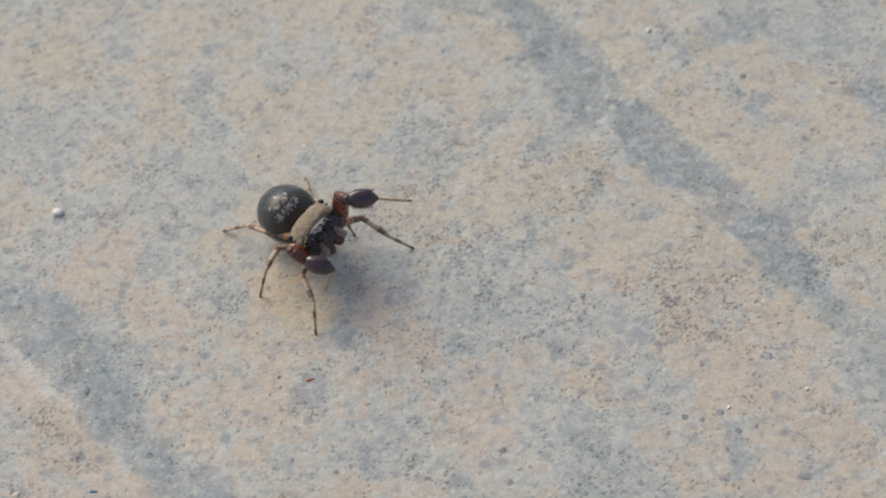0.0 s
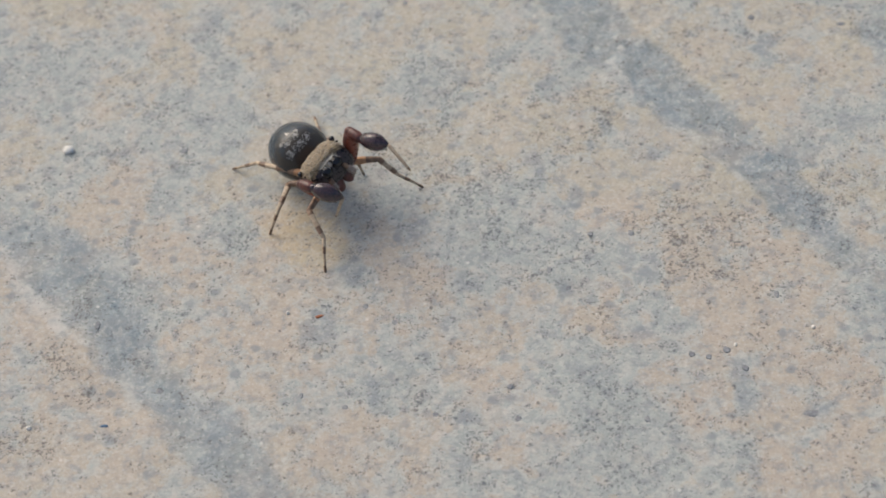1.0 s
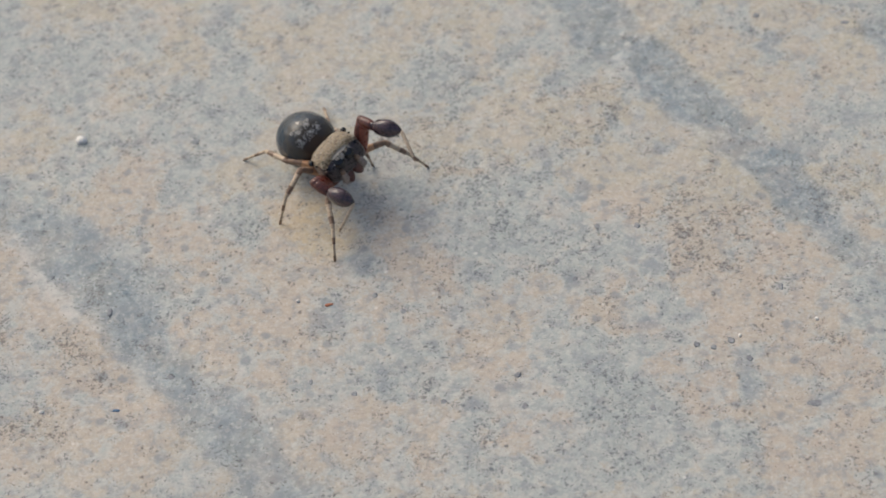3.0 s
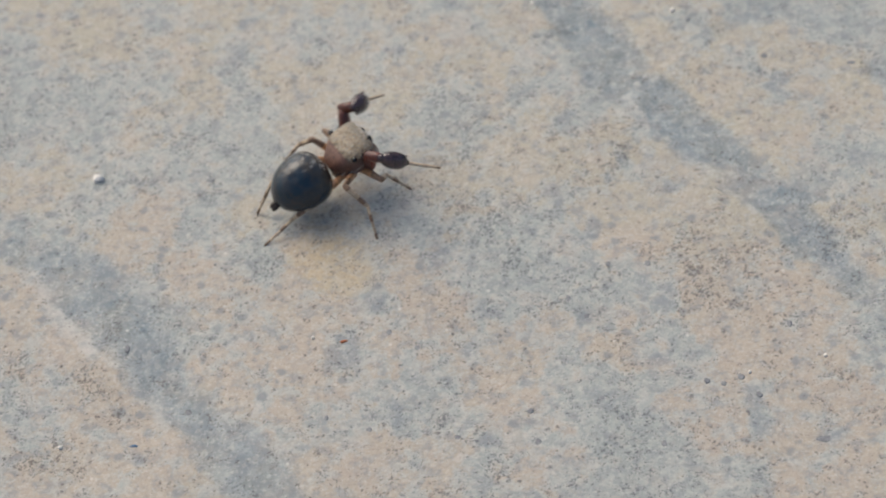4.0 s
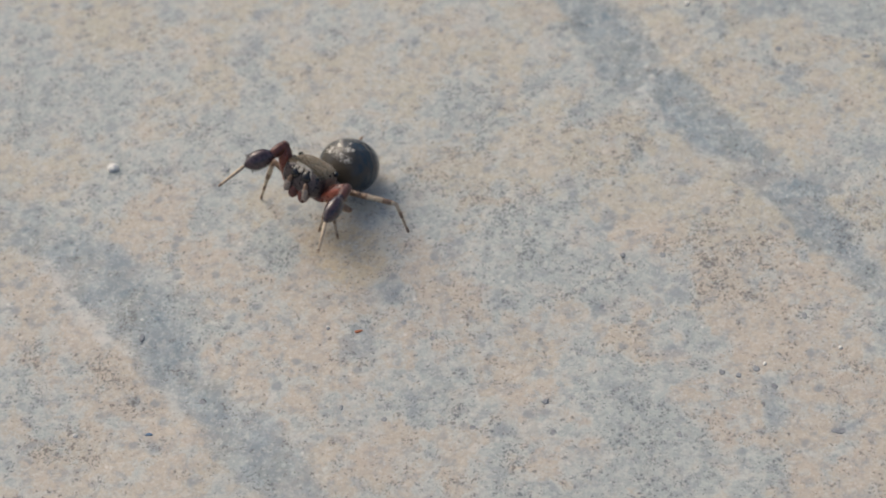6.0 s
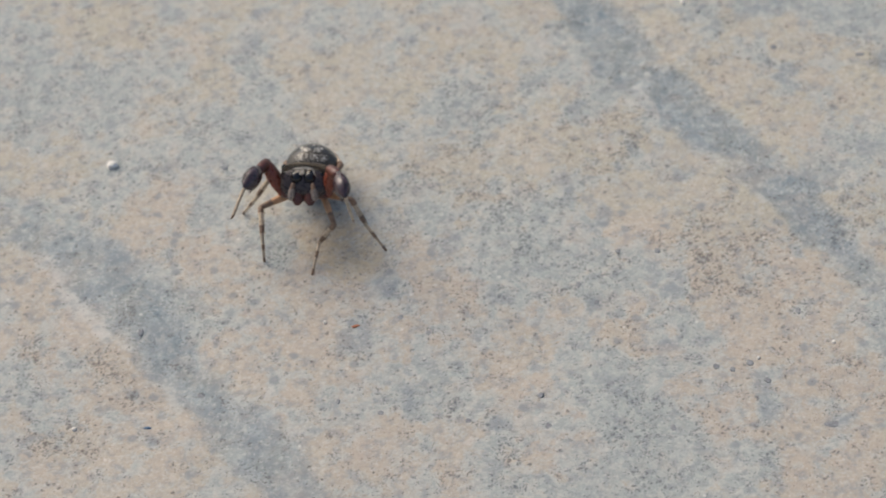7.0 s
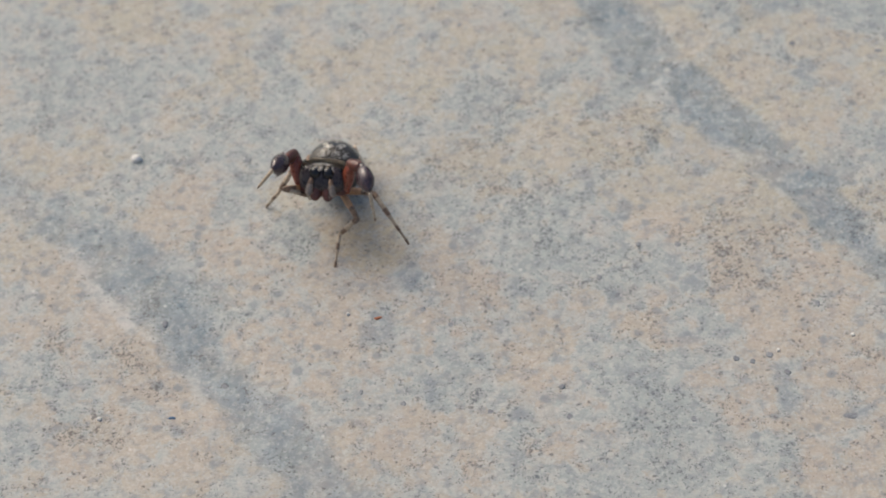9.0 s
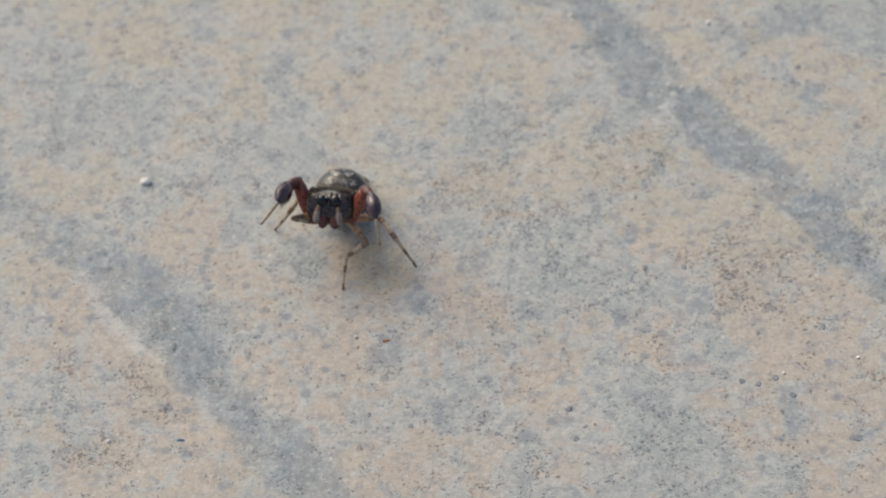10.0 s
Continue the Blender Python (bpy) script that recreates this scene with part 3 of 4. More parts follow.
def build_ground():
    xs, ys = axis(-18.0, 20.0, 0.09), axis(-15.0, 19.0, 0.09)
    x, y = np.meshgrid(xs, ys)
    wx = x + 0.12 * value_noise(x, y, 1.3, 1) + 0.15 * value_noise(x, y, 0.5, 2)
    wy = y + 0.15 * value_noise(x, y, 1.3, 3) + 0.18 * value_noise(x, y, 0.5, 4)

    def blobs(rows, wide=1.0):
        """Soft spots, a little longer in y, added up."""
        total = np.zeros_like(x)
        for px, py, r in rows:
            total += np.exp(-((wx - px) ** 2 + ((wy - py) / 1.3) ** 2) / (wide * r) ** 2)
        return total

    warm_far, warm_near = blobs(BUFF_TOP + BUFF_RIGHT), blobs(BUFF_LEFT + BUFF_MID + BUFF_LOW)
    cool = blobs(GREY_TOP + GREY_RIGHT + GREY_LEFT + GREY_MID + GREY_LOW)
    buff = (0.86 * (warm_far + warm_near) + 0.08 * cool + 0.09) / (warm_far + warm_near + cool + 0.22)
    buff += 0.14 * value_noise(x, y, 0.8, 6) + 0.24 * value_noise(x, y, 0.37, 7) + 0.16 * value_noise(x, y, 0.2, 18)
    rosy = (warm_near + 0.05) / (warm_far + warm_near + 0.15) + 0.15 * value_noise(x, y, 1.6, 15)
    slate = np.zeros_like(x)
    for strength, line in BANDS:
        slate = np.maximum(slate, strength * along(wx, wy, line))
    slate = np.clip(slate * (0.92 + 0.25 * value_noise(x, y, 1.1, 8) + 0.15 * value_noise(x, y, 0.4, 9)), 0, 1)
    blue = np.minimum(blobs(BLUE_SPOTS), 1.0) * (0.85 + 0.5 * value_noise(x, y, 0.3, 14))
    speck = 0.25 + 0.12 * value_noise(x, y, 1.7, 10) + 0.31 * np.minimum(blobs(FLECK_CLUSTERS + FLECK_CLUSTERS_NEAR, 1.05), 1.0)
    pale = np.zeros_like(x)
    for strength, line in PALE_RIMS:
        pale = np.maximum(pale, strength * along(wx, wy, line))
    pale = pale * (0.75 + 0.5 * value_noise(x, y, 0.3, 16))
    # painted warm shade under the spider, broken up by noise
    warm_shade = np.minimum(blobs(WARM_SHADE), 1.0) * (0.8 + 0.3 * value_noise(x, y, 0.4, 17))
    z = 0.05 * value_noise(x, y, 3.0, 11) + 0.02 * value_noise(x, y, 0.9, 12) + 0.012 * value_noise(x, y, 0.3, 13) - 0.10 * slate
    near = np.exp(-((np.maximum(np.abs(x), np.abs(y)) / 25.0) ** 4))
    z = z * near
    buff, slate, speck, rosy = 0.48 + (buff - 0.48) * near, slate * near, 0.36 + (speck - 0.36) * near, 0.3 + (rosy - 0.3) * near
    ny, nx = x.shape
    verts = np.stack([x, y, z], -1).reshape(-1, 3) * MM
    idx = np.arange(nx * ny).reshape(ny, nx)
    quads = np.stack([idx[:-1, :-1], idx[:-1, 1:], idx[1:, 1:], idx[1:, :-1]], -1).reshape(-1, 4)
    me = bpy.data.meshes.new("ground")
    me.vertices.add(len(verts)), me.loops.add(quads.size), me.polygons.add(len(quads))
    me.vertices.foreach_set("co", verts.ravel())
    me.loops.foreach_set("vertex_index", quads.ravel())
    me.polygons.foreach_set("loop_start", np.arange(0, quads.size, 4))
    me.polygons.foreach_set("use_smooth", np.ones(len(quads), bool))
    me.update()
    tone = me.attributes.new("tone", "FLOAT_COLOR", "POINT")
    tone.data.foreach_set("color", np.stack([buff, slate, speck, rosy], -1).clip(0, 1).ravel())
    trace = me.attributes.new("trace", "FLOAT_COLOR", "POINT")
    trace.data.foreach_set("color", np.stack([blue, pale, warm_shade, np.ones_like(x)], -1).clip(0, 1).ravel())
    me.materials.append(STONE)
    ob = new("ground", me)
    tagged(ob, "mottled buff and blue-grey stone slab with darker slate bands", "stone floor", kind="structure")
    return lambda px, py: float(z[np.searchsorted(ys, py), np.searchsorted(xs, px)])


ground_height = build_ground()


# ---- building helpers ----
def link(name, bm, materials, parent=None, label=""):
    me = bpy.data.meshes.new(name)
    bm.to_mesh(me)
    bm.free()
    for f in me.polygons:
        f.use_smooth = True
    for mat in materials if isinstance(materials, (list, tuple)) else [materials]:
        me.materials.append(mat)
    ob = new(name, me)
    ob.parent = parent
    if label:
        tagged(ob, label)
    return ob


def loft(bm, rings, closed=True):
    """Skin over rings of points with the same count; both ends are capped. A ring is (points, material index)."""
    made = [([bm.verts.new(Vector(p) * MM) for p in pts], mat) for pts, mat in rings]
    for (a, _), (b, mat) in zip(made, made[1:]):
        n = len(a)
        for i in range(n):
            f = bm.faces.new((a[i], a[(i + 1) % n], b[(i + 1) % n], b[i]))
            f.material_index = mat
    if closed:
        bm.faces.new(made[0][0][::-1]).material_index = made[0][1]
        bm.faces.new(made[-1][0]).material_index = made[-1][1]


def tube(bm, stations, sides=12, flat=1.0, bow=0.0):
    """A limb along +x. stations: x, radius, material index."""
    x1 = stations[-1][0]
    rings = []
    for x, r, mat in stations:
        lift = bow * math.sin(math.pi * min(max(x / x1, 0), 1))
        rings.append(([(x, r * flat * math.cos(k * 2 * math.pi / sides), lift + r * math.sin(k * 2 * math.pi / sides)) for k in range(sides)], mat))
    loft(bm, rings)


def ball(bm, centre, radii, turn=None, mat=0, seg=20):
    made = bmesh.ops.create_uvsphere(bm, u_segments=seg, v_segments=seg // 2 + 2, radius=1.0)["verts"]
    m = Matrix.Translation(Vector(centre) * MM) @ (turn or Matrix.Identity(4)) @ Matrix.Diagonal((*[r * MM for r in radii], 1))
    bmesh.ops.transform(bm, matrix=m, verts=made)
    for v in made:
        for f in v.link_faces:
            f.material_index = mat


def hair(bm, root, way, length, thick, mat=0):
    """One tapering bristle with three sides."""
    way = Vector(way).normalized()
    side = way.orthogonal().normalized()
    other = way.cross(side)
    root = Vector(root)
    base = [bm.verts.new((root + (side * math.cos(k * 2.094) + other * math.sin(k * 2.094)) * thick) * MM) for k in range(3)]
    tip = bm.verts.new((root + way * length) * MM)
    for k in range(3):
        bm.faces.new((base[k], base[(k + 1) % 3], tip)).material_index = mat


def flake(bm, at, normal, way, length, width, mat=0):
    """One lying scale: a pointed leaf with a raised rib."""
    n = Vector(normal).normalized()
    u = (Vector(way) - n * Vector(way).dot(n)).normalized()
    s = n.cross(u)
    at = Vector(at)
    pts = [at - u * length * 0.5, at + s * width * 0.5 + n * 0.004, at + u * length * 0.5 + n * 0.014, at - s * width * 0.5 + n * 0.004]
    rib = bm.verts.new((at + n * 0.010) * MM)
    vs = [bm.verts.new(p * MM) for p in pts]
    for k in range(4):
        bm.faces.new((vs[k], vs[(k + 1) % 4], rib)).material_index = mat


# ---- the jumping spider: x ahead, y to its left, z up, from the waist ----
CARAPACE_RINGS = [(-0, 0.17, 0.02, -0.22), (0.04, 0.28, 0.09, -0.33), (0.15, 0.41, 0.18, -0.43), (0.33, 0.54, 0.31, -0.5), (0.51, 0.66, 0.42, -0.52), (0.7, 0.72, 0.47, -0.52),
                  (0.95, 0.72, 0.47, -0.51), (1.16, 0.73, 0.45, -0.5), (1.31, 0.71, 0.41, -0.47), (1.4, 0.67, 0.34, -0.41), (1.46, 0.57, 0.26, -0.33)]
ABDOMEN_RINGS = [(-0.04, 0.124), (-0.07, 0.28), (-0.13, 0.49), (-0.25, 0.675), (-0.42, 0.80), (-0.63, 0.855), (-0.87, 0.86), (-1.10, 0.835), (-1.33, 0.765), (-1.53, 0.655), (-1.70, 0.515), (-1.83, 0.35), (-1.92, 0.15)]


def abdomen_at(x, turn):
    """A place on the abdomen: x along it, turn in degrees from its top towards its left. Also the way out from it."""
    for (x0, r0), (x1, r1) in zip(ABDOMEN_RINGS, ABDOMEN_RINGS[1:]):
        if x1 <= x <= x0:
            r = r0 + (r1 - r0) * (x - x0) / (x1 - x0)
            s, c = math.sin(radians(turn)), math.cos(radians(turn))
            return Vector((x, r * s, 0.04 + r * c)), Vector(((x + 0.8) * 0.9, r * s, r * c)).normalized()


def carapace_at(x, v):
    """A place on the top of the head shield: x along it, v from -1 to 1 across."""
    for (x0, w0, t0, b0), (x1, w1, t1, b1) in zip(CARAPACE_RINGS, CARAPACE_RINGS[1:]):
        if x0 <= x <= x1:
            s = (x - x0) / (x1 - x0)
            w, t, b = w0 + s * (w1 - w0), t0 + s * (t1 - t0), b0 + s * (b1 - b0)
            mid, half = (t + b) / 2, (t - b) / 2
            return Vector((x, v * w, mid + half * max(0.0, 1 - abs(v) ** 3.4) ** (1 / 3.4)))


def build_spider():
    rng = random.Random(3)
    spider = tagged(new("jumping_spider"), "tiny glossy black jumping spider with thick red-brown forelegs on stone", "spider")

    bm = bmesh.new()
    rings = []
    for x, w, top, low in CARAPACE_RINGS:
        mid, half, pts = (top + low) / 2, (top - low) / 2, []
        for k in range(32):
            c, s = math.cos(k * math.pi / 16), math.sin(k * math.pi / 16)
            e = 2 / 3.4
            pts.append((x, w * math.copysign(abs(c) ** e, c), mid + half * math.copysign(abs(s) ** e, s)))
        rings.append((pts, 1 if x > 1.2 else 0))
    loft(bm, rings)
    bm.normal_update()
    for face in bm.faces:
        if face.normal.z > 0.6 and face.calc_center_median().x > 0.55 * MM:
            face.material_index = 2
    ball(bm, (0.62, 0, -0.50), (0.62, 0.46, 0.2))
    carapace = link("carapace", bm, [CARAPACE, FACE, SCALE_BED], spider, "dark maroon head shield")

    bm = bmesh.new()
    for k in range(1500):
        x, v = rng.uniform(0.52, 1.40), rng.uniform(-0.97, 0.97)
        if x < 0.62 + 0.06 * math.sin(v * 9) and rng.random() < 0.7:
            continue
        if math.sin(x * 17 + 2) * math.sin(v * 11 + x * 5) > 0.3 and rng.random() < 0.5:
            continue
        p = carapace_at(x, v)
        n = Vector((0.0, 0.55 * v ** 3, 1.0))
        flake(bm, p + n * 0.004, n, (1, rng.uniform(-0.5, 0.5), -0.1), rng.uniform(0.09, 0.15), rng.uniform(0.03, 0.045), 1 if rng.random() < 0.2 else 0)
    for k in range(260):
        v = rng.uniform(-0.96, 0.96)
        x = rng.uniform(1.22, 1.42) - 0.05 * v * v
        p = carapace_at(x, v * 0.98)
        flake(bm, p + Vector((0, 0, 0.012)), (rng.uniform(-0.9, 0.2), 0.4 * v ** 3, 1.0), (1, rng.uniform(-0.6, 0.6), 0.3), rng.uniform(0.08, 0.14), rng.uniform(0.035, 0.05), 1)
    tagged(link("scale_patch", bm, [SCALES, SILVER], carapace, "tan scales on the flat eye field"), kind="stuff")
    bm = bmesh.new()
    for k in range(90):
        y = rng.uniform(-0.6, 0.6)
        low = 0.40 - 0.10 * (y / 0.5) ** 2 - 0.09 * abs(math.sin(y * 13.0)) * rng.random()
        flake(bm, (1.42 - 0.12 * (y / 0.5) ** 2, y, low), (0.5, y * 0.4, 1.0), (0.9, rng.uniform(-0.6, 0.6), -0.45), rng.uniform(0.13, 0.20), rng.uniform(0.05, 0.08))
    # tufts that hang between the eyes
    for y0, drop in ((0.0, 0.17), (0.19, 0.10), (-0.20, 0.11), (0.37, 0.16), (-0.38, 0.15), (0.63, 0.15), (-0.62, 0.16)):
        for k in range(12):
            y = y0 + rng.gauss(0, 0.03)
            flake(bm, (1.50 - 0.12 * (y / 0.5) ** 2, y, 0.33 - 0.10 * (y / 0.5) ** 2 - drop * 0.3 + rng.uniform(-0.03, 0.03)), (1, y * 0.5, 0.45), (0.2, rng.uniform(-0.25, 0.25), -1), drop * rng.uniform(0.8, 1.1), 0.05, k % 2)
    for k in range(150):
        y = rng.uniform(-0.58, 0.58)
        z = 0.385 - 0.10 * (y / 0.5) ** 2
        flake(bm, (1.40 - 0.10 * (y / 0.5) ** 2, y, z + rng.uniform(-0.03, 0.03)), (1, y * 0.4, 0.5), (0.3, rng.uniform(-0.6, 0.6), -1), 0.075, 0.035)
    for k in range(110):
        y = rng.uniform(-0.62, 0.62)
        flake(bm, (1.37 - 0.10 * (y / 0.5) ** 2, y, 0.43 - 0.11 * (y / 0.5) ** 2), (-0.4, y * 0.3, 1), (1, rng.uniform(-0.4, 0.4), rng.uniform(-0.9, 0.3)), rng.uniform(0.10, 0.20), 0.05, k % 2)
    for side in (-1, 1):
        for k in range(45):
            x = rng.uniform(0.1, 1.0)
            w = [r[1] for r in CARAPACE_RINGS if r[0] >= x][0]
            flake(bm, (x, side * (w - 0.01), -0.12 + rng.uniform(-0.02, 0.02)), (0, side, 0.3), (1, 0, rng.uniform(-0.3, 0.3)), 0.07, 0.025)
    tagged(link("scale_fringe", bm, [WHITE, SCALES], carapace, "whitish scales over the eyes and along the rim"), kind="stuff")

    for side in (-1, 1):
        for at, r in (((1.38, 0.20, 0.12), 0.20), ((1.32, 0.52, 0.17), 0.13), ((1.0, 0.70, 0.32), 0.035), ((0.70, 0.69, 0.33), 0.09)):
            bm = bmesh.new()
            ball(bm, (at[0], side * at[1], at[2]), (r, r, r), seg=18)
            link("eye", bm, EYE, carapace)
        bm = bmesh.new()
        ball(bm, (1.27, side * 0.19, -0.42), (0.18, 0.20, 0.34), pose(0, 0, 0, 0, -10, 0))
        link("chelicera", bm, MAROON, spider, "dark red-brown jaw")
        bm = bmesh.new()
        tube(bm, [(0, 0.05, 0), (0.08, 0.075, 0), (0.16, 0.08, 0), (0.22, 0.095, 1), (0.36, 0.105, 1), (0.46, 0.09, 1), (0.54, 0.03, 1)], 10)
        for k in range(60):
            u, c = rng.uniform(0.16, 0.5), rng.uniform(0, 6.28)
            hair(bm, (u, 0.08 * math.cos(c), 0.08 * math.sin(c)), (1.0, math.cos(c), math.sin(c)), 0.10, 0.010, 1)
        bmesh.ops.transform(bm, matrix=pose(1.50 * MM, side * 0.29 * MM, -0.06 * MM) @ pose(0, 0, 0, side * 10, 0, 0) @ pose(0, 0, 0, 0, 97, 0), verts=bm.verts)
        link("palp", bm, [BROWN, PALP], spider, "short feeler with whitish hairs")

    bm = bmesh.new()
    prof = ABDOMEN_RINGS
    # four shallow dents on the back
    dents = [(-0.72, 0.26), (-0.72, -0.26), (-1.10, 0.30), (-1.10, -0.30)]
    rings = []
    for (x0, r0), (x1, r1) in zip(prof, prof[1:] + [(-1.94, 0.05)]):
        for s in (0.0, 0.34, 0.67):
            x, r, pts = x0 + s * (x1 - x0), r0 + s * (r1 - r0) + 0.012 * math.sin(math.pi * s), []
            for k in range(64):
                c, u = math.cos(k * math.pi / 32), math.sin(k * math.pi / 32)
                y, z = r * c, 0.04 + r * (1.0 if u > 0 else 0.96) * u
                if u > 0:
                    z -= sum(0.05 * math.exp(-((x - dx) ** 2 + (y - dy) ** 2) / 0.005) for dx, dy in dents)
                fold = 0.010 * math.sin(x * 26 + 2.0 * c) * max(0.0, 1 - abs(u) * 1.1)
                pts.append((x, y * (1 + fold), z))
            rings.append((pts[::-1], 0))
    loft(bm, rings)
    abdomen = link("abdomen", bm, ABDOMEN, spider, "glossy blue-black round abdomen")
    bm = bmesh.new()
    for k in range(170):
        th, ph = rng.uniform(0, 6.283), rng.uniform(0.15, 2.9)
        n = Vector((-math.cos(ph), math.sin(ph) * math.cos(th), math.sin(ph) * math.sin(th)))
        if n.z < -0.3:
            continue
        p = Vector((-0.86 + 0.86 * n.x, 0.80 * n.y, 0.04 + 0.80 * n.z))
        hair(bm, p, n * 0.35 + Vector((-1, 0, 0)) * 0.9, rng.uniform(0.06, 0.11), 0.006)
    tagged(link("abdomen_hair", bm, SCALES, abdomen, "sparse bronze hairs"), kind="stuff")
    # shining scales on the front of the back, in broken clusters
    bm = bmesh.new()
    for cx, ct, spread, count in ((-0.32, 13, 4, 60), (-0.44, 21, 2.5, 22), (-0.34, -13, 4, 60), (-0.48, -20, 2.5, 18), (-0.20, -36, 6, 40), (-0.21, 38, 6, 40), (-0.57, 3, 2, 8), (-0.15, 2, 18, 80)):
        for k in range(count):
            x, turn = cx + rng.gauss(0, 0.035), ct + rng.gauss(0, spread)
            if not -0.9 < x < -0.08:
                continue
            p, n = abdomen_at(x, turn)
            tip = Vector((rng.gauss(0, 0.12), rng.gauss(0, 0.12), rng.gauss(0, 0.12)))
            flake(bm, p + n * 0.006, n + tip, (-1, rng.uniform(-0.6, 0.6), 0), rng.uniform(0.04, 0.07), rng.uniform(0.02, 0.032))
    tagged(link("abdomen_scale_patch", bm, SHINE, abdomen, "shining pale bronze scales"), kind="stuff")
    for y, z, r in ((0.07, -0.06, 0.085), (-0.07, -0.06, 0.085), (0.0, 0.03, 0.075)):
        bm = bmesh.new()
        tube(bm, [(0, r, 0), (0.16, r * 0.95, 0), (0.26, r * 0.5, 0)], 8)
        bmesh.ops.transform(bm, matrix=pose(-1.88 * MM, y * MM, z * MM, 0, 20, 180), verts=bm.verts)
        link("spinneret", bm, DARK, abdomen)
    for side in (-1, 1):
        bm = bmesh.new()
        tube(bm, [(-0.05, 0.12, 0), (0.05, 0.17, 0), (0.22, 0.18, 0), (0.36, 0.165, 0), (0.44, 0.10, 0)], 12)
        bmesh.ops.transform(bm, matrix=pose(1.00 * MM, side * 0.32 * MM, -0.41 * MM, 0, -5, side * 80), verts=bm.verts)
        link("coxa", bm, MAROON, spider, "red-brown base of the foreleg")
    return spider, abdomen


# leg sizes: thigh, shin, foot lengths; hip on the body
FORE = dict(thigh=1.0, knee=0.46, shin=0.88, foot=0.98)
HIPS = {1: (1.06, 0.70, -0.38), 2: (0.80, 0.50, -0.50), 3: (0.52, 0.47, -0.48), 4: (0.24, 0.38, -0.36)}
LEG = {2: (0.95, 0.92, 1.02), 3: (0.95, 0.93, 1.04), 4: (1.08, 1.06, 1.20)}


def build_leg(spider, number):
    a, b, c = LEG[number]
    bm = bmesh.new()
    ball(bm, (0, 0, 0), (0.13, 0.12, 0.12), seg=12)
    tube(bm, [(0, 0.104, 0), (0.12, 0.122, 0), (0.4 * a, 0.133, 0), (0.60 * a, 0.116, 0), (0.66 * a, 0.114, 1), (0.92 * a, 0.0986, 1), (a, 0.087, 1)], 12, 0.8, 0.03)
    thigh = link("leg", bm, [AMBER, BROWN], spider, "slender brown leg with dark rings")
    bm = bmesh.new()
    ball(bm, (0, 0, 0), (0.08, 0.075, 0.08), mat=1, seg=12)
    tube(bm, [(0, 0.087, 1), (0.16, 0.0928, 1), (0.30, 0.0719, 0), (0.42, 0.0812, 0), (0.60 * b, 0.0812, 0), (0.66 * b, 0.0812, 1), (0.86 * b, 0.0719, 1), (b, 0.058, 0)], 10)
    for k in range(14):
        ang, u = k * 2.4, 0.15 + 0.05 * k
        hair(bm, (u * b, 0.06 * math.cos(ang), 0.06 * math.sin(ang)), (0.8, math.cos(ang), math.sin(ang)), 0.12, 0.007, 1)
    shin = link("shin", bm, [PALE, BROWN], thigh, "straw-coloured shin with dark rings")
    bm = bmesh.new()
    ball(bm, (0, 0, 0), (0.05, 0.05, 0.05), seg=10)
    tube(bm, [(0, 0.058, 0), (0.26 * c, 0.0522, 0), (0.30 * c, 0.0534, 1), (0.46 * c, 0.0487, 1), (0.50 * c, 0.0441, 0), (0.80 * c, 0.0371, 0), (0.95 * c, 0.0418, 1), (c, 0.0209, 1)], 8)
    for k in range(10):
        ang, u = k * 2.4, 0.1 + 0.08 * k
        hair(bm, (u * c, 0.035 * math.cos(ang), 0.035 * math.sin(ang)), (0.9, math.cos(ang), math.sin(ang)), 0.08, 0.005, 1)
    foot = link("foot", bm, [PALE, BROWN], thigh, "thin straw-coloured foot")
    return thigh, shin, foot


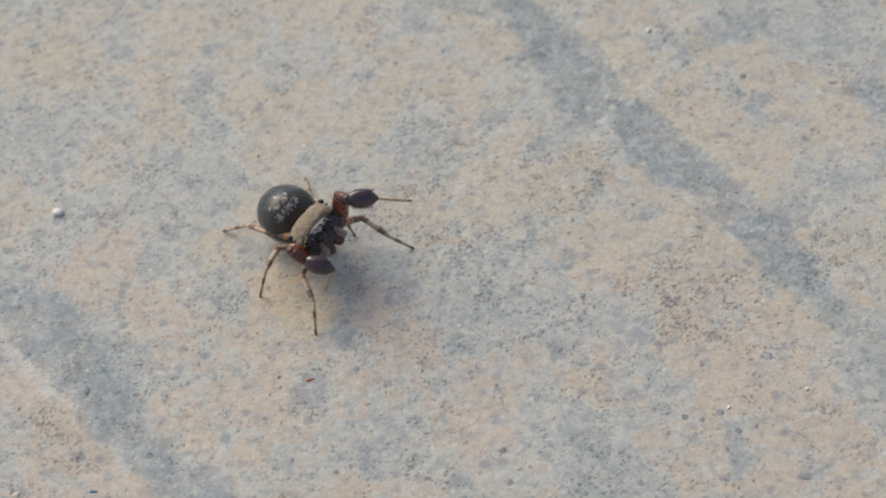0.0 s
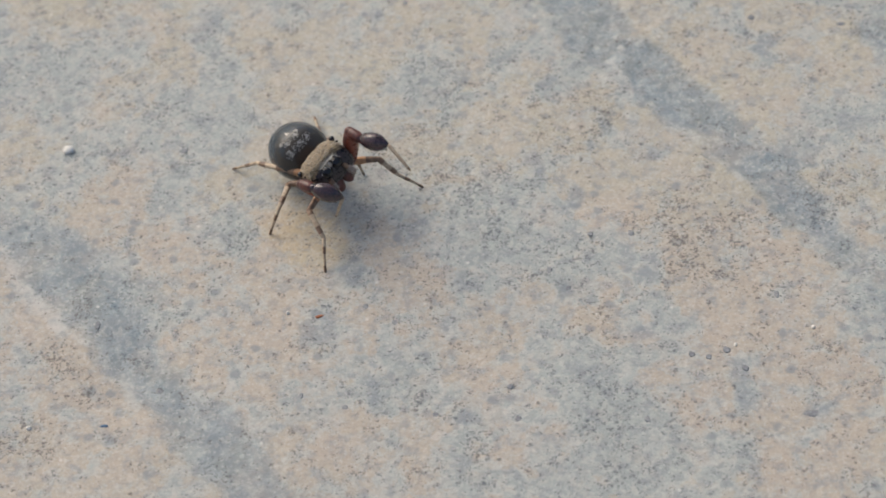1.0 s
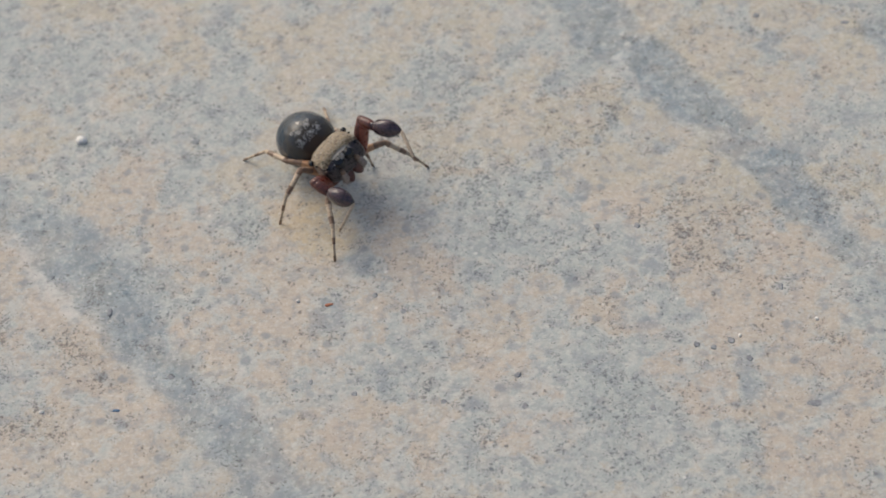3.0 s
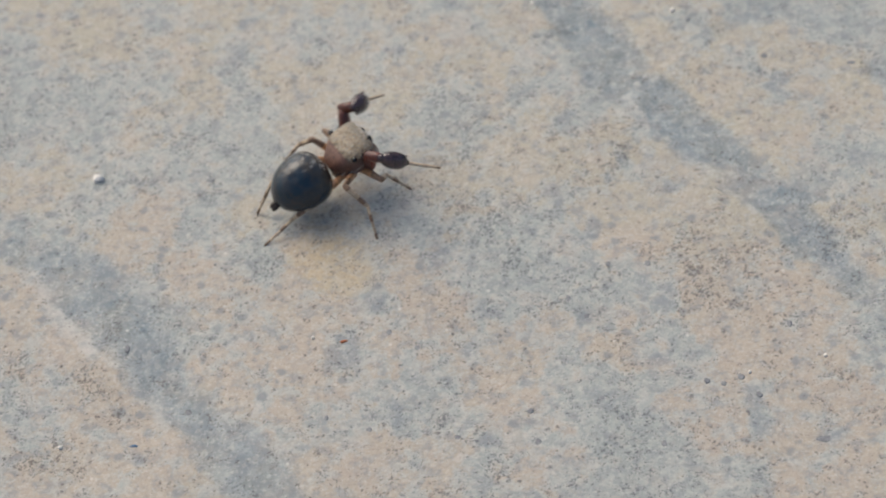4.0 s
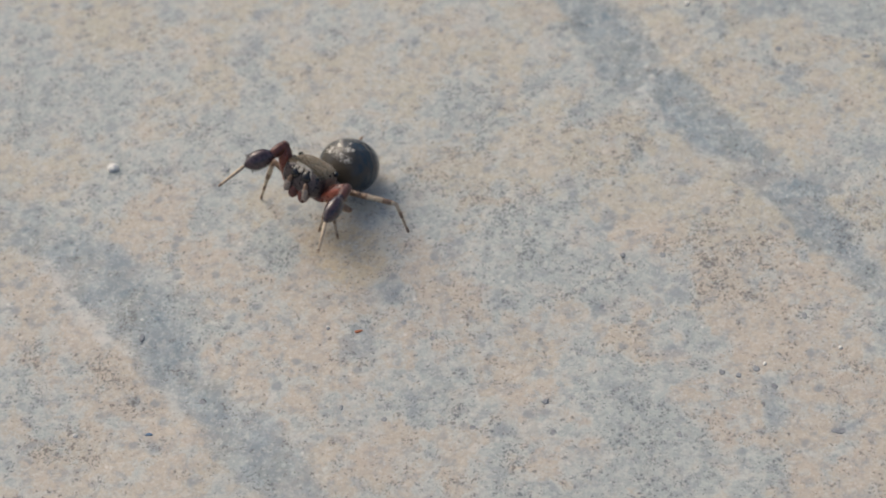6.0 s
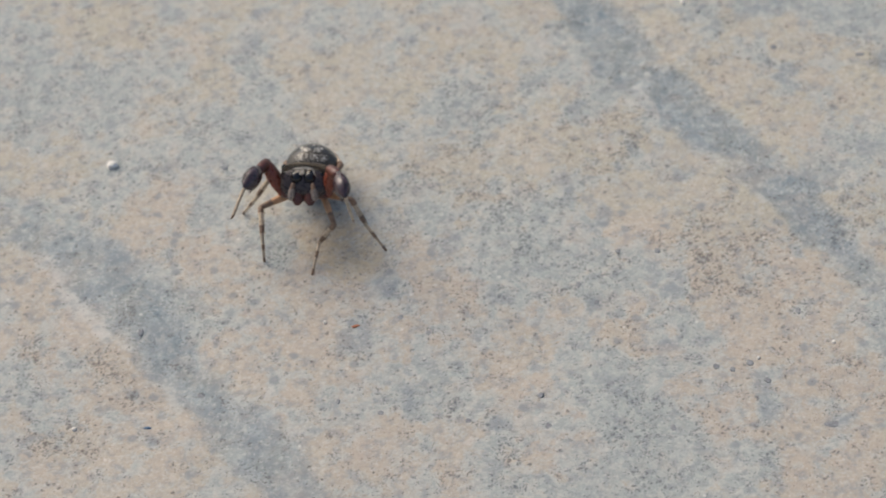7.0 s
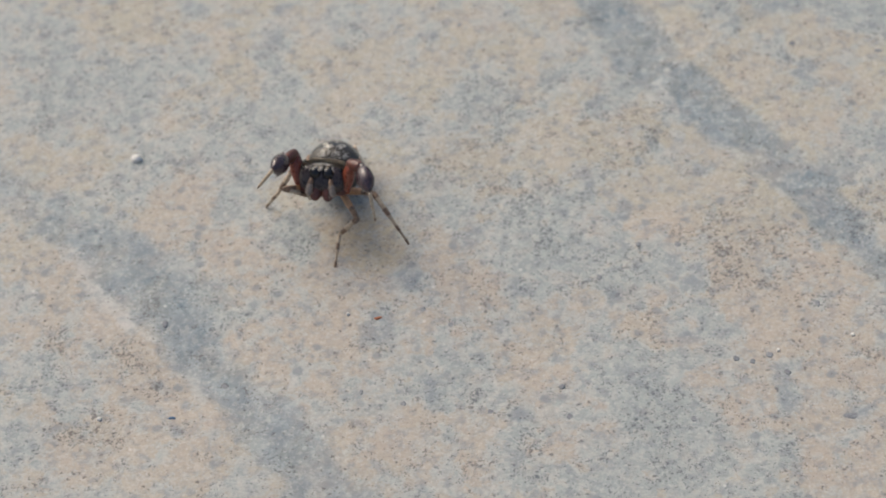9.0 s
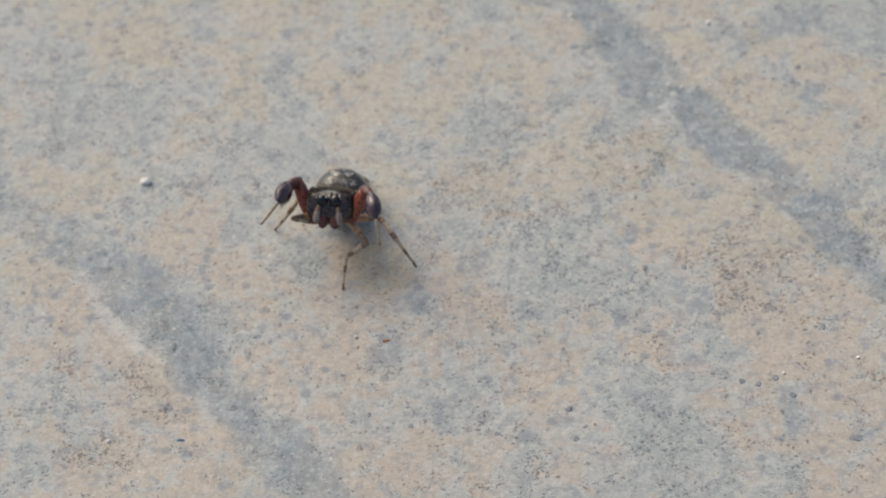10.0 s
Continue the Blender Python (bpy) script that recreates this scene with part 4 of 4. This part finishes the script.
def build_foreleg(spider, side):
    rng = random.Random(8)
    f = FORE
    bm = bmesh.new()
    ball(bm, (0, 0, 0), (0.14, 0.13, 0.14), seg=12)
    a = f["thigh"]
    tube(bm, [(0, 0.12, 0), (0.10, 0.16, 0), (0.34, 0.21, 0), (0.62, 0.225, 0), (0.84, 0.20, 0), (a, 0.165, 0)], 16, 0.82, 0.02)
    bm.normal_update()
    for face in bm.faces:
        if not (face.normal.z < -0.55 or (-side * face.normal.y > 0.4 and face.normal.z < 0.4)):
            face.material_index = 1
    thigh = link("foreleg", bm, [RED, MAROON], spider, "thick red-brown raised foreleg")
    bm = bmesh.new()
    ball(bm, (0, 0, 0), (0.175, 0.15, 0.175), seg=12)
    tube(bm, [(0, 0.165, 0), (0.08, 0.185, 0), (0.22, 0.19, 0), (0.36, 0.175, 0), (f["knee"], 0.145, 0)], 14, 0.85)
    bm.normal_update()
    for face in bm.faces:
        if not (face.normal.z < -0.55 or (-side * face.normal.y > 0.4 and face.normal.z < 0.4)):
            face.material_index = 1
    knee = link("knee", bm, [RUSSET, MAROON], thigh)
    bm = bmesh.new()
    b = f["shin"]
    ball(bm, (0, 0, 0), (0.155, 0.12, 0.155), seg=12)
    tube(bm, [(0, 0.155, 0), (0.05, 0.19, 0), (0.15, 0.255, 0), (0.33, 0.305, 0), (0.54, 0.30, 0), (0.70, 0.23, 0), (0.81, 0.125, 0), (b, 0.06, 0)], 18, 0.80)
    for k in range(160):
        u = rng.uniform(0.14, 0.74)
        s = rng.choice((-1, 1))
        hair(bm, (u, rng.uniform(-0.04, 0.04), s * 0.25), (0.35, rng.uniform(-0.3, 0.3), s), rng.uniform(0.06, 0.11), 0.008, 0)
    shin = link("shin", bm, [CLUB], thigh, "swollen black shin with a bristle fringe")
    bm = bmesh.new()
    c = f["foot"]
    tube(bm, [(0, 0.045, 1), (0.1, 0.058, 0), (0.48, 0.05, 0), (0.56, 0.054, 0), (0.62, 0.048, 0), (0.86, 0.042, 0), (c, 0.02, 1)], 8)
    foot = link("foot", bm, [PALE, BROWN], thigh, "thin straw-coloured foot")
    return thigh, knee, shin, foot


SPIDER, ABDOMEN_PART = build_spider()
LEGS = {(n, s): build_leg(SPIDER, n) for n in (2, 3, 4) for s in (1, -1)}
FORELEGS = {s: build_foreleg(SPIDER, s) for s in (1, -1)}


# ---- loose grains on the stone ----
def grain(name, x, y, radii, mat, label, seed, category, turn=0, sunk=0.0):
    rng = random.Random(seed)
    bm = bmesh.new()
    bmesh.ops.create_icosphere(bm, subdivisions=2, radius=1.0)
    for v in bm.verts:
        k = 1 + rng.uniform(-0.30, 0.25)
        v.co = Vector((v.co.x * radii[0] * k, v.co.y * radii[1] * k, v.co.z * radii[2] * k)) * MM
    ob = link(name, bm, mat)
    ob.matrix_basis = pose(x * MM, y * MM, (ground_height(x, y) + radii[2] * (0.6 - sunk)) * MM, 0, 0, turn)
    return tagged(ob, label, category)


grain('crumb', -11.42, 2.76, (0.18, 0.15, 0.11), CRUMB, 'white chalky crumb lying on the stone', 1, 'crumb', 0, 0.1)
grain('crumb', -4.95, -4.36, (0.055, 0.05, 0.05), CRUMB, 'tiny white crumb lying on the stone', 2, 'crumb', 40, 0.1)
grain('crumb', 7.00, 8.47, (0.09, 0.08, 0.06), CRUMB, 'small white crumb lying on the stone', 3, 'crumb', 80, 0.1)
grain('crumb', 2.52, 9.31, (0.07, 0.06, 0.05), CRUMB, 'small white crumb lying on the stone', 4, 'crumb', 120, 0.1)
grain('fleck', -4.06, -4.58, (0.13, 0.05, 0.03), RUST, 'rust-red fleck lying on the stone', 5, 'fleck', 12, 0.5)
grain('fleck', -10.12, -7.87, (0.12, 0.05, 0.03), BLUE, 'thin blue fleck lying on the stone', 6, 'fleck', 0, 0.5)
grain('crumb', -12.22, -7.73, (0.08, 0.06, 0.05), CRUMB, 'small white crumb lying on the stone', 10, 'crumb', 360, 0.1)
grain('crumb', 9.74, -6.43, (0.06, 0.06, 0.04), CRUMB, 'tiny pale crumb lying on the stone', 11, 'crumb', 400, 0.1)
grain('crumb', 7.51, -6.83, (0.06, 0.05, 0.04), CRUMB, 'tiny pale crumb lying on the stone', 12, 'crumb', 440, 0.1)
# grains set flush in the stone: x, y, half length, half width
DARK_GRAINS = [
    (-0.97, -8.43, 0.13, 0.13), (1.17, -7.65, 0.12, 0.11), (1.29, -8.80, 0.10, 0.13), (9.31, -9.40, 0.34, 0.13),
    (-10.39, -4.17, 0.10, 0.17), (-12.15, -2.63, 0.13, 0.09), (-8.60, -6.80, 0.13, 0.26), (6.26, -7.01, 0.10, 0.13),
    (7.67, -7.66, 0.12, 0.13), (9.66, 6.13, 0.13, 0.13), (12.36, 5.54, 0.17, 0.09), (3.06, -4.22, 0.10, 0.11),
]
FAINT_GRAINS = [
    (3.21, -7.42, 0.08, 0.11), (6.73, -7.16, 0.08, 0.09), (7.24, -6.95, 0.10, 0.11), (7.44, 8.03, 0.08, 0.11),
    (-0.98, 8.02, 0.08, 0.09), (-2.28, 7.65, 0.08, 0.09), (-7.94, 2.34, 0.13, 0.09), (-4.66, -7.37, 0.08, 0.11),
    (-1.92, -5.00, 0.08, 0.09), (-2.72, -4.34, 0.08, 0.09), (3.88, -2.28, 0.08, 0.09), (8.88, -5.10, 0.08, 0.15),
    (2.59, -3.51, 0.08, 0.11), (5.05, -2.39, 0.10, 0.11), (-3.44, -7.90, 0.08, 0.09), (4.80, -9.16, 0.08, 0.11),
    (-3.96, -4.22, 0.10, 0.09),
]
for k, (px, py, rx, ry) in enumerate(DARK_GRAINS):
    tagged(grain("grain", px, py, (rx * 0.85, ry * 0.85, 0.006), COAL, "dark grey grain set flush in the stone", 20 + k, "grain", 0, 0.3), group="dark grains in the stone")
for k, (px, py, rx, ry) in enumerate(FAINT_GRAINS):
    tagged(grain("grain", px, py, (rx, ry, 0.006), SMOKE, "small smoky grey grain set flush in the stone", 50 + k, "grain", 0, 0.3), group="smoky grains in the stone")


# ---- what moves ----
# seconds, x, y, z, heading, pitch, roll of the spider's waist
BODY = [
    (0, -4.02, 0.26, 1.4, -58.0, 25.1, 23), (0.5, -3.94, 0.23, 1.4, -57.5, 25.9, 23), (1.0, -3.99, 0.3, 1.4, -59.1, 25.7, 23),
    (1.5, -4.04, 0.25, 1.4, -59.4, 25.5, 23), (2.5, -4.02, 0.21, 1.4, -62.5, 24.9, 21), (2.7, -4.02, 0.21, 1.4, -62.5, 24.9, 21),
    (3.8, -4.1, 1.28, 1.3, -2.1, 12.7, 4), (4.0, -4.27, 1.36, 1.3, 29.0, 15.4, 0), (4.2, -4.48, 1.33, 1.35, 39.4, 16.8, 0),
    (4.5, -4.59, 1.41, 1.4, 67.8, 18.5, 0), (4.7, -4.66, 1.45, 1.4, 113.1, 18.2, 0), (5.0, -4.62, 1.38, 1.4, 119.0, 18.5, 0),
    (5.3, -4.48, 1.45, 1.4, 122.0, 19.1, 0), (5.5, -4.68, 1.3, 1.35, 178.1, 12.8, 0), (5.7, -4.54, 0.88, 1.4, 208.3, 23.8, 0),
    (6.8, -5.19, 0.22, 1.55, 257.9, 40.3, 2), (7.0, -5.15, 0.21, 1.55, 260.3, 39.7, 2), (7.5, -5.23, 0.24, 1.55, 257.8, 40.5, 2),
    (8.0, -5.24, 0.16, 1.53, 256.2, 40, 2), (8.5, -5.21, 0.25, 1.5, 257.6, 39.5, 2), (9.0, -5.22, 0.14, 1.5, 256.1, 39.9, 2),
    (9.5, -5.21, 0.08, 1.5, 257.5, 40.4, 2), (10, -5.25, 0.01, 1.45, 256, 40.1, 2),
]
# sideways bend of the abdomen at the waist: seconds, degrees
WAIST = [(0.0, 0), (5.2, 0), (5.5, -42), (5.7, -12), (6.8, 6), (10.0, 6)]
# feet on the stone: seconds, x, y, height over it; a foot lifts on its way from one place to the next
FEET = {
    (2, -1): [(0.0, -3.83, -2.93, 0.00), (3.5, -2.43, -0.64, 0.00), (4.0, -1.79, 1.38, 0.00), (4.6, -2.77, 3.05, 0.00), (5.1, -3.99, 4.25, 0.00), (5.4, -6.12, 4.45, 0.00), (5.8, -6.85, 1.05, 0.00), (6.7, -6.71, -1.75, 0.00), (9.0, -5.95, -0.23, 0.80)],
    (3, -1): [(0.0, -5.41, -1.29, 0.00), (3.5, -2.09, -0.87, 0.00), (4.0, -2.91, -0.63, 0.00), (4.4, -2.31, 1.02, 0.00), (4.9, -2.69, 2.14, 0.00), (5.5, -3.99, 2.68, 0.00), (5.8, -5.98, 2.36, 0.00), (6.7, -7.35, 0.33, 0.00)],
    (4, -1): [(0.0, -6.47, 1.47, 0.00), (3.5, -6.32, -0.46, 0.00), (4.0, -6.31, -0.53, 0.00), (4.4, -3.64, 1.35, 0.00), (4.8, -1.98, 0.69, 0.00), (5.8, -3.46, 3.60, 0.00), (6.6, -5.40, 2.33, 0.00)],
    (2, 1): [(0.0, -0.84, 0.12, 0.00), (2.4, -0.91, 0.62, 0.00), (3.5, -2.09, 2.16, 0.00), (4.0, -3.38, 3.68, 0.00), (4.4, -6.51, 3.66, 0.00), (4.7, -7.35, 2.65, 0.00), (5.0, -7.19, 2.46, 0.00), (5.5, -6.65, -0.07, 0.00), (5.7, -5.11, -0.49, 0.00), (6.7, -5.29, -2.41, 0.00)],
    (3, 1): [(0.0, -2.56, 0.77, 0.00), (3.5, -3.50, 2.69, 0.00), (4.0, -5.62, 2.98, 0.00), (4.4, -6.82, 2.56, 0.00), (4.7, -7.30, 1.36, 0.00), (5.0, -7.25, 0.59, 0.00), (5.5, -5.93, -0.14, 0.00), (5.8, -4.55, -0.82, 0.00), (6.7, -3.03, -1.66, 0.00)],
    (4, 1): [(0.0, -3.99, 3.42, 0.00), (3.5, -5.11, 2.86, 0.00), (4.0, -6.52, 0.78, 0.00), (4.5, -6.63, 0.76, 0.00), (4.7, -5.20, -1.63, 0.00), (5.0, -5.19, -1.36, 0.00), (5.5, -3.60, 0.30, 0.00), (5.7, -2.42, -0.78, 0.00), (6.7, -4.39, 2.16, 0.00)],
}
# how each leg's knee swings round from upright (degrees) and its foot leans: seconds, swing, lean
BEND = {
    (2, -1): [(0, 15, 0.05), (1, 15, 0.8), (2.5, -20, 1.6), (2.7, -20, 1), (3.4, 0, 0.3), (4, 15, 1), (4.5, 10, 0.8), (4.7, 30, 0.6), (6.1, 0, 0.3), (6.8, 40, 0.1), (7, 25, 0.05), (7.5, 40, 0.05), (8, 45, 0.1), (8.5, 35, 0.05), (8.8, 35, 0.1), (9, 0, 0.8), (9.5, 40, 0.6), (10, -10, 1)],
    (3, -1): [(0, 110, 0.3), (1, 110, 0.45), (2.5, 110, 0.45), (2.7, 80, 0.3), (3.4, 0, 0.3), (4, 55, 1), (4.5, 35, 1.3), (4.7, -10, 0.3), (5, 50, 0.3), (5.5, 50, 0.3), (6.1, 0, 0.3), (6.8, 50, 0.6), (8.8, 50, 0.6)],
    (4, -1): [(0, 30, 1.3), (1, 40, 1.3), (2.5, 45, 1.3), (2.7, 30, 0.3), (3.4, 0, 0.3), (4, 15, 2.6), (5, 15, 0.05), (5.5, 15, 0.05), (6.1, 0, 0.3)],
    (2, 1): [(0, -50, 1), (1, 25, 1), (2.5, 35, 1), (2.7, 0, 1), (3.4, 0, 0.3), (4.5, -50, 2), (4.7, -30, 1), (5, -20, 0.6), (5.5, -5, 0.8), (6.1, 0, 0.3), (6.8, 0, 1.6), (7, 15, 2), (7.5, 5, 2), (8, 0, 2), (8.5, 10, 2), (8.8, 0, 1.6), (9, 5, 1.6), (9.5, 10, 1.6), (10, 0, 1)],
    (3, 1): [(3.4, 0, 0.3), (4, -40, 0.6), (4.5, -75, 1), (4.7, -60, 0.6), (5, -25, 2.6), (5.5, -15, 0.8), (6.1, 0, 0.3), (6.8, -20, 0.6), (7, 5, 0.8), (7.5, 5, 0.6), (8, -20, 0.6), (8.5, -20, 0.8), (8.8, -20, 0.6), (9, -40, 0.6), (9.5, -60, 0.6), (10, -70, 0.6)],
    (4, 1): [(0, -10, 0.3), (2.7, -10, 0.3), (3.4, 0, 0.3), (4, 0, 0.05), (4.5, 70, 0.45), (4.7, 0, 0.3), (5, -20, 1), (5.5, 110, 0.1), (6.1, 0, 0.3)],
}
# directions of foreleg pieces in the spider's own space: azimuth and rise of thigh, knee, shin and foot
RAISED = {
    1: [
        (0, 40, 57, 4, -3, 67, -42, 48, -40), (0.5, 36, 46, -3, -36, 16, -20, -44, -55), (1, 44, 56, 3, -29, 23, -23, -17, -60),
        (1.5, 46, 46, 0, -28, 14, -23, -22, -60), (2, 42, 35, 11, -39, 77, -74, -69, -55), (2.5, 48, 41, 10, -35, 19, -27, -61, -58),
        (3.8, 76, 85, -5, 16, 49, -21, 19, -19), (4, 47, 54, -53, 19, 39, -40, 26, -44), (4.2, 53, 62, 7, 10, 21, -39, 16, -34),
        (4.5, 195, 63, 38, 58, 32, 2, 31, -37), (4.7, 115, 51, 2, -10, 33, -21, 43, -54), (5, 120, 59, 17, 25, 39, -22, 27, -54),
        (5.3, 88, 46, 12, 12, 50, -29, 38, -38), (5.5, 49, 44, 11, -13, 41, -19, 31, -58), (5.7, 92, 39, 6, -31, 13, -38, 6, -47),
        (6.8, 39, 49, 68, 19, 13, -53, 173, -54), (7, 14, 48, 41, -16, 27, -40, 163, -54), (7.5, 20, 50, 58, -18, 41, -52, 168, -63),
        (8, 30, 63, 54, -10, 32, -42, 171, -43), (8.5, 21, 53, 41, 13, 37, -33, 176, -35), (9, 22, 56, 56, -6, 39, -48, 157, -66),
        (9.5, 24, 59, 45, -32, 35, -54, 179, -59), (10, 48, 62, 37, -13, 31, -46, 173, -59),
    ],
    -1: [
        (0, -39, 58, 5, -59, 37, -49, -139, -35), (0.5, -69, 62, -25, -20, -16, -12, -182, -58), (1, -34, 61, 11, -15, 39, -50, -145, -38),
        (1.5, -64, 64, 33, -53, 40, -49, -139, -35), (2.5, -33, 36, 25, -58, 29, -29, -142, -27), (3.8, -75, 66, -37, -6, -16, -26, -37, -35),
        (4, -84, 67, -63, 11, -27, -40, -41, -20), (4.2, -72, 48, -60, 30, -30, -46, -45, -15), (4.5, -119, 77, -52, 31, -22, -34, -33, -20),
        (4.7, -164, 55, -15, -13, -38, -7, -29, -15), (5, -175, 73, -27, 32, -26, -3, -37, -17), (5.3, -161, 75, -22, 16, -7, -17, -23, -47),
        (5.5, -133, 70, 12, 24, -50, -24, -28, -23), (5.7, -42, 74, -5, -43, -45, -36, -16, -32), (6.8, -98, 50, -36, -16, -26, -31, -49, -67),
        (7, -55, 59, -20, -19, -24, -31, -64, -67), (7.5, -18, 57, -25, -22, -22, -23, -116, -40), (8, -34, 60, -19, -21, -19, -28, -112, -48),
        (8.5, -30, 48, -18, -24, -29, -46, -75, -66), (9, -58, 74, -18, -18, -12, -14, -131, -41), (9.5, -84, 72, -22, -10, -16, -21, -128, -28),
        (10, -88, 69, -27, -11, -8, -29, -118, -50),
    ],
}


def between(rows, t):
    """The row at t, on a smooth curve through the rows that never overshoots them."""
    if t <= rows[0][0]:
        return list(rows[0][1:])
    if t >= rows[-1][0]:
        return list(rows[-1][1:])
    k = max(i for i, r in enumerate(rows) if r[0] <= t)
    p, q = rows[k], rows[k + 1]
    span = q[0] - p[0]
    s = (t - p[0]) / span

    def slope(i, c):
        if i == 0 or i == len(rows) - 1:
            return 0.0
        a = (rows[i][c] - rows[i - 1][c]) / (rows[i][0] - rows[i - 1][0])
        b = (rows[i + 1][c] - rows[i][c]) / (rows[i + 1][0] - rows[i][0])
        return 0.0 if a * b <= 0 else 2 * a * b / (a + b)

    out = []
    for c in range(1, len(p)):
        m0, m1 = slope(k, c) * span, slope(k + 1, c) * span
        out.append(p[c] * (2 * s ** 3 - 3 * s ** 2 + 1) + m0 * (s ** 3 - 2 * s ** 2 + s) + q[c] * (3 * s ** 2 - 2 * s ** 3) + m1 * (s ** 3 - s ** 2))
    return out


def body_pose(t):
    x, y, z, heading, pitch, roll = between(BODY, t)
    return pose(x, y, z, 0, 0, heading) @ pose(0, 0, 0, 0, -pitch, 0) @ pose(0, 0, 0, roll, 0, 0)


def seg_pose(a, b, up):
    """A limb piece's pose, with +x from a to b, in millimetres."""
    u = (b - a).normalized()
    side = up.cross(u)
    side = side.normalized() if side.length > 1e-4 else u.orthogonal().normalized()
    m = Matrix((u, side, u.cross(side))).transposed().to_4x4()
    return Matrix.Translation(a) @ m


def metric(m):
    m = m.copy()
    m.translation = m.translation * MM
    return m


def leg_joints(hip, toe, lengths, out, spread, swing, least):
    """Knee and ankle of a leg that stands with its toe there: the thigh rises, the shin falls, the foot stands steep."""
    a, b, c = lengths
    flat = Vector((toe.x - hip.x, toe.y - hip.y, 0))
    flat = flat.normalized() if flat.length > 0.05 else out
    for lean in [least] + [k for k in (0.3, 0.55, 0.8, 1.1, 1.5, 2.0, 3.0, 4.5) if k > least]:
        ankle = toe + (Vector((0, 0, 1)) - flat * lean).normalized() * c
        d = ankle - hip
        if d.length < (a + b) * 0.985:
            break
    far = min(d.length, (a + b) * 0.985)
    if d.length > far:
        ankle = hip + d.normalized() * far
        d = ankle - hip
    u = d.normalized()
    up = Vector((0, 0, 1)) * 0.8 + out * spread
    up = (up - u * u.dot(up)).normalized()
    up = up * math.cos(radians(swing)) + u.cross(up) * math.sin(radians(swing))
    s = (a * a + far * far - b * b) / (2 * far)
    return hip + u * s + up * math.sqrt(max(a * a - s * s, 0.0)), ankle


def toe_at(rows, t):
    """Where a toe is: it stays until shortly before the next row's time, then steps there within 0.3 s."""
    for (t0, x0, y0, h0), (t1, x1, y1, h1) in zip(rows, rows[1:]):
        if t < t1:
            start = max(t0, t1 - 0.3)
            s = max(0.0, (t - start) / (t1 - start))
            e = s * s * (3 - 2 * s)
            x, y = x0 + e * (x1 - x0), y0 + e * (y1 - y0)
            far = math.hypot(x1 - x0, y1 - y0)
            return Vector((x, y, ground_height(x, y) + h0 + e * (h1 - h0) + min(0.35, far) * math.sin(math.pi * s)))
    t0, x0, y0, h0 = rows[-1]
    return Vector((x0, y0, ground_height(x0, y0) + h0))


def direction(azimuth, rise):
    a, b = radians(azimuth), radians(rise)
    return Vector((math.cos(a) * math.cos(b), math.sin(a) * math.cos(b), math.sin(b)))


def motions():
    times = [k * 0.1 for k in range(101)]
    bodies = {t: body_pose(t) for t in times}
    walk(SPIDER, [(t, metric(bodies[t])) for t in times])
    walk(ABDOMEN_PART, [(t, pose(0, 0, 0, 0, 0, between(WAIST, t)[0])) for t in times])
    for (n, s), (thigh, shin, foot) in LEGS.items():
        rows = ([], [], [])
        for t in times:
            inv = bodies[t].inverted()
            hip = Vector((HIPS[n][0], s * HIPS[n][1], HIPS[n][2]))
            toe = toe_at(FEET[n, s], t)
            out = bodies[t].to_3x3() @ Vector((0, s, 0))
            knee, ankle = leg_joints(bodies[t] @ hip, toe, LEG[n], out, {2: 1.0, 3: 0.7, 4: 1.5}[n], *between(BEND[n, s], t))
            knee, ankle = inv @ knee, inv @ ankle
            toe = ankle + (inv @ toe - ankle).normalized() * LEG[n][2]
            up = inv.to_3x3() @ Vector((0, 0, 1))
            m = [seg_pose(hip, knee, up), seg_pose(knee, ankle, up), seg_pose(ankle, toe, up)]
            rows[0].append((t, metric(m[0])))
            rows[1].append((t, metric(m[0].inverted() @ m[1])))
            rows[2].append((t, metric(m[0].inverted() @ m[2])))
        for ob, r in zip((thigh, shin, foot), rows):
            walk(ob, r)
    for s, parts in FORELEGS.items():
        rows = ([], [], [], [])
        for t in times:
            v = between(RAISED[s], t)
            at, m = Vector((HIPS[1][0], s * HIPS[1][1], HIPS[1][2])), []
            for k, name in enumerate(("thigh", "knee", "shin", "foot")):
                end = at + direction(v[2 * k], v[2 * k + 1]) * FORE[name]
                m.append(seg_pose(at, end, Vector((0, 0, 1))))
                at = end
            rows[0].append((t, metric(m[0])))
            for k in (1, 2, 3):
                rows[k].append((t, metric(m[0].inverted() @ m[k])))
        for ob, r in zip(parts, rows):
            walk(ob, r)


motions()
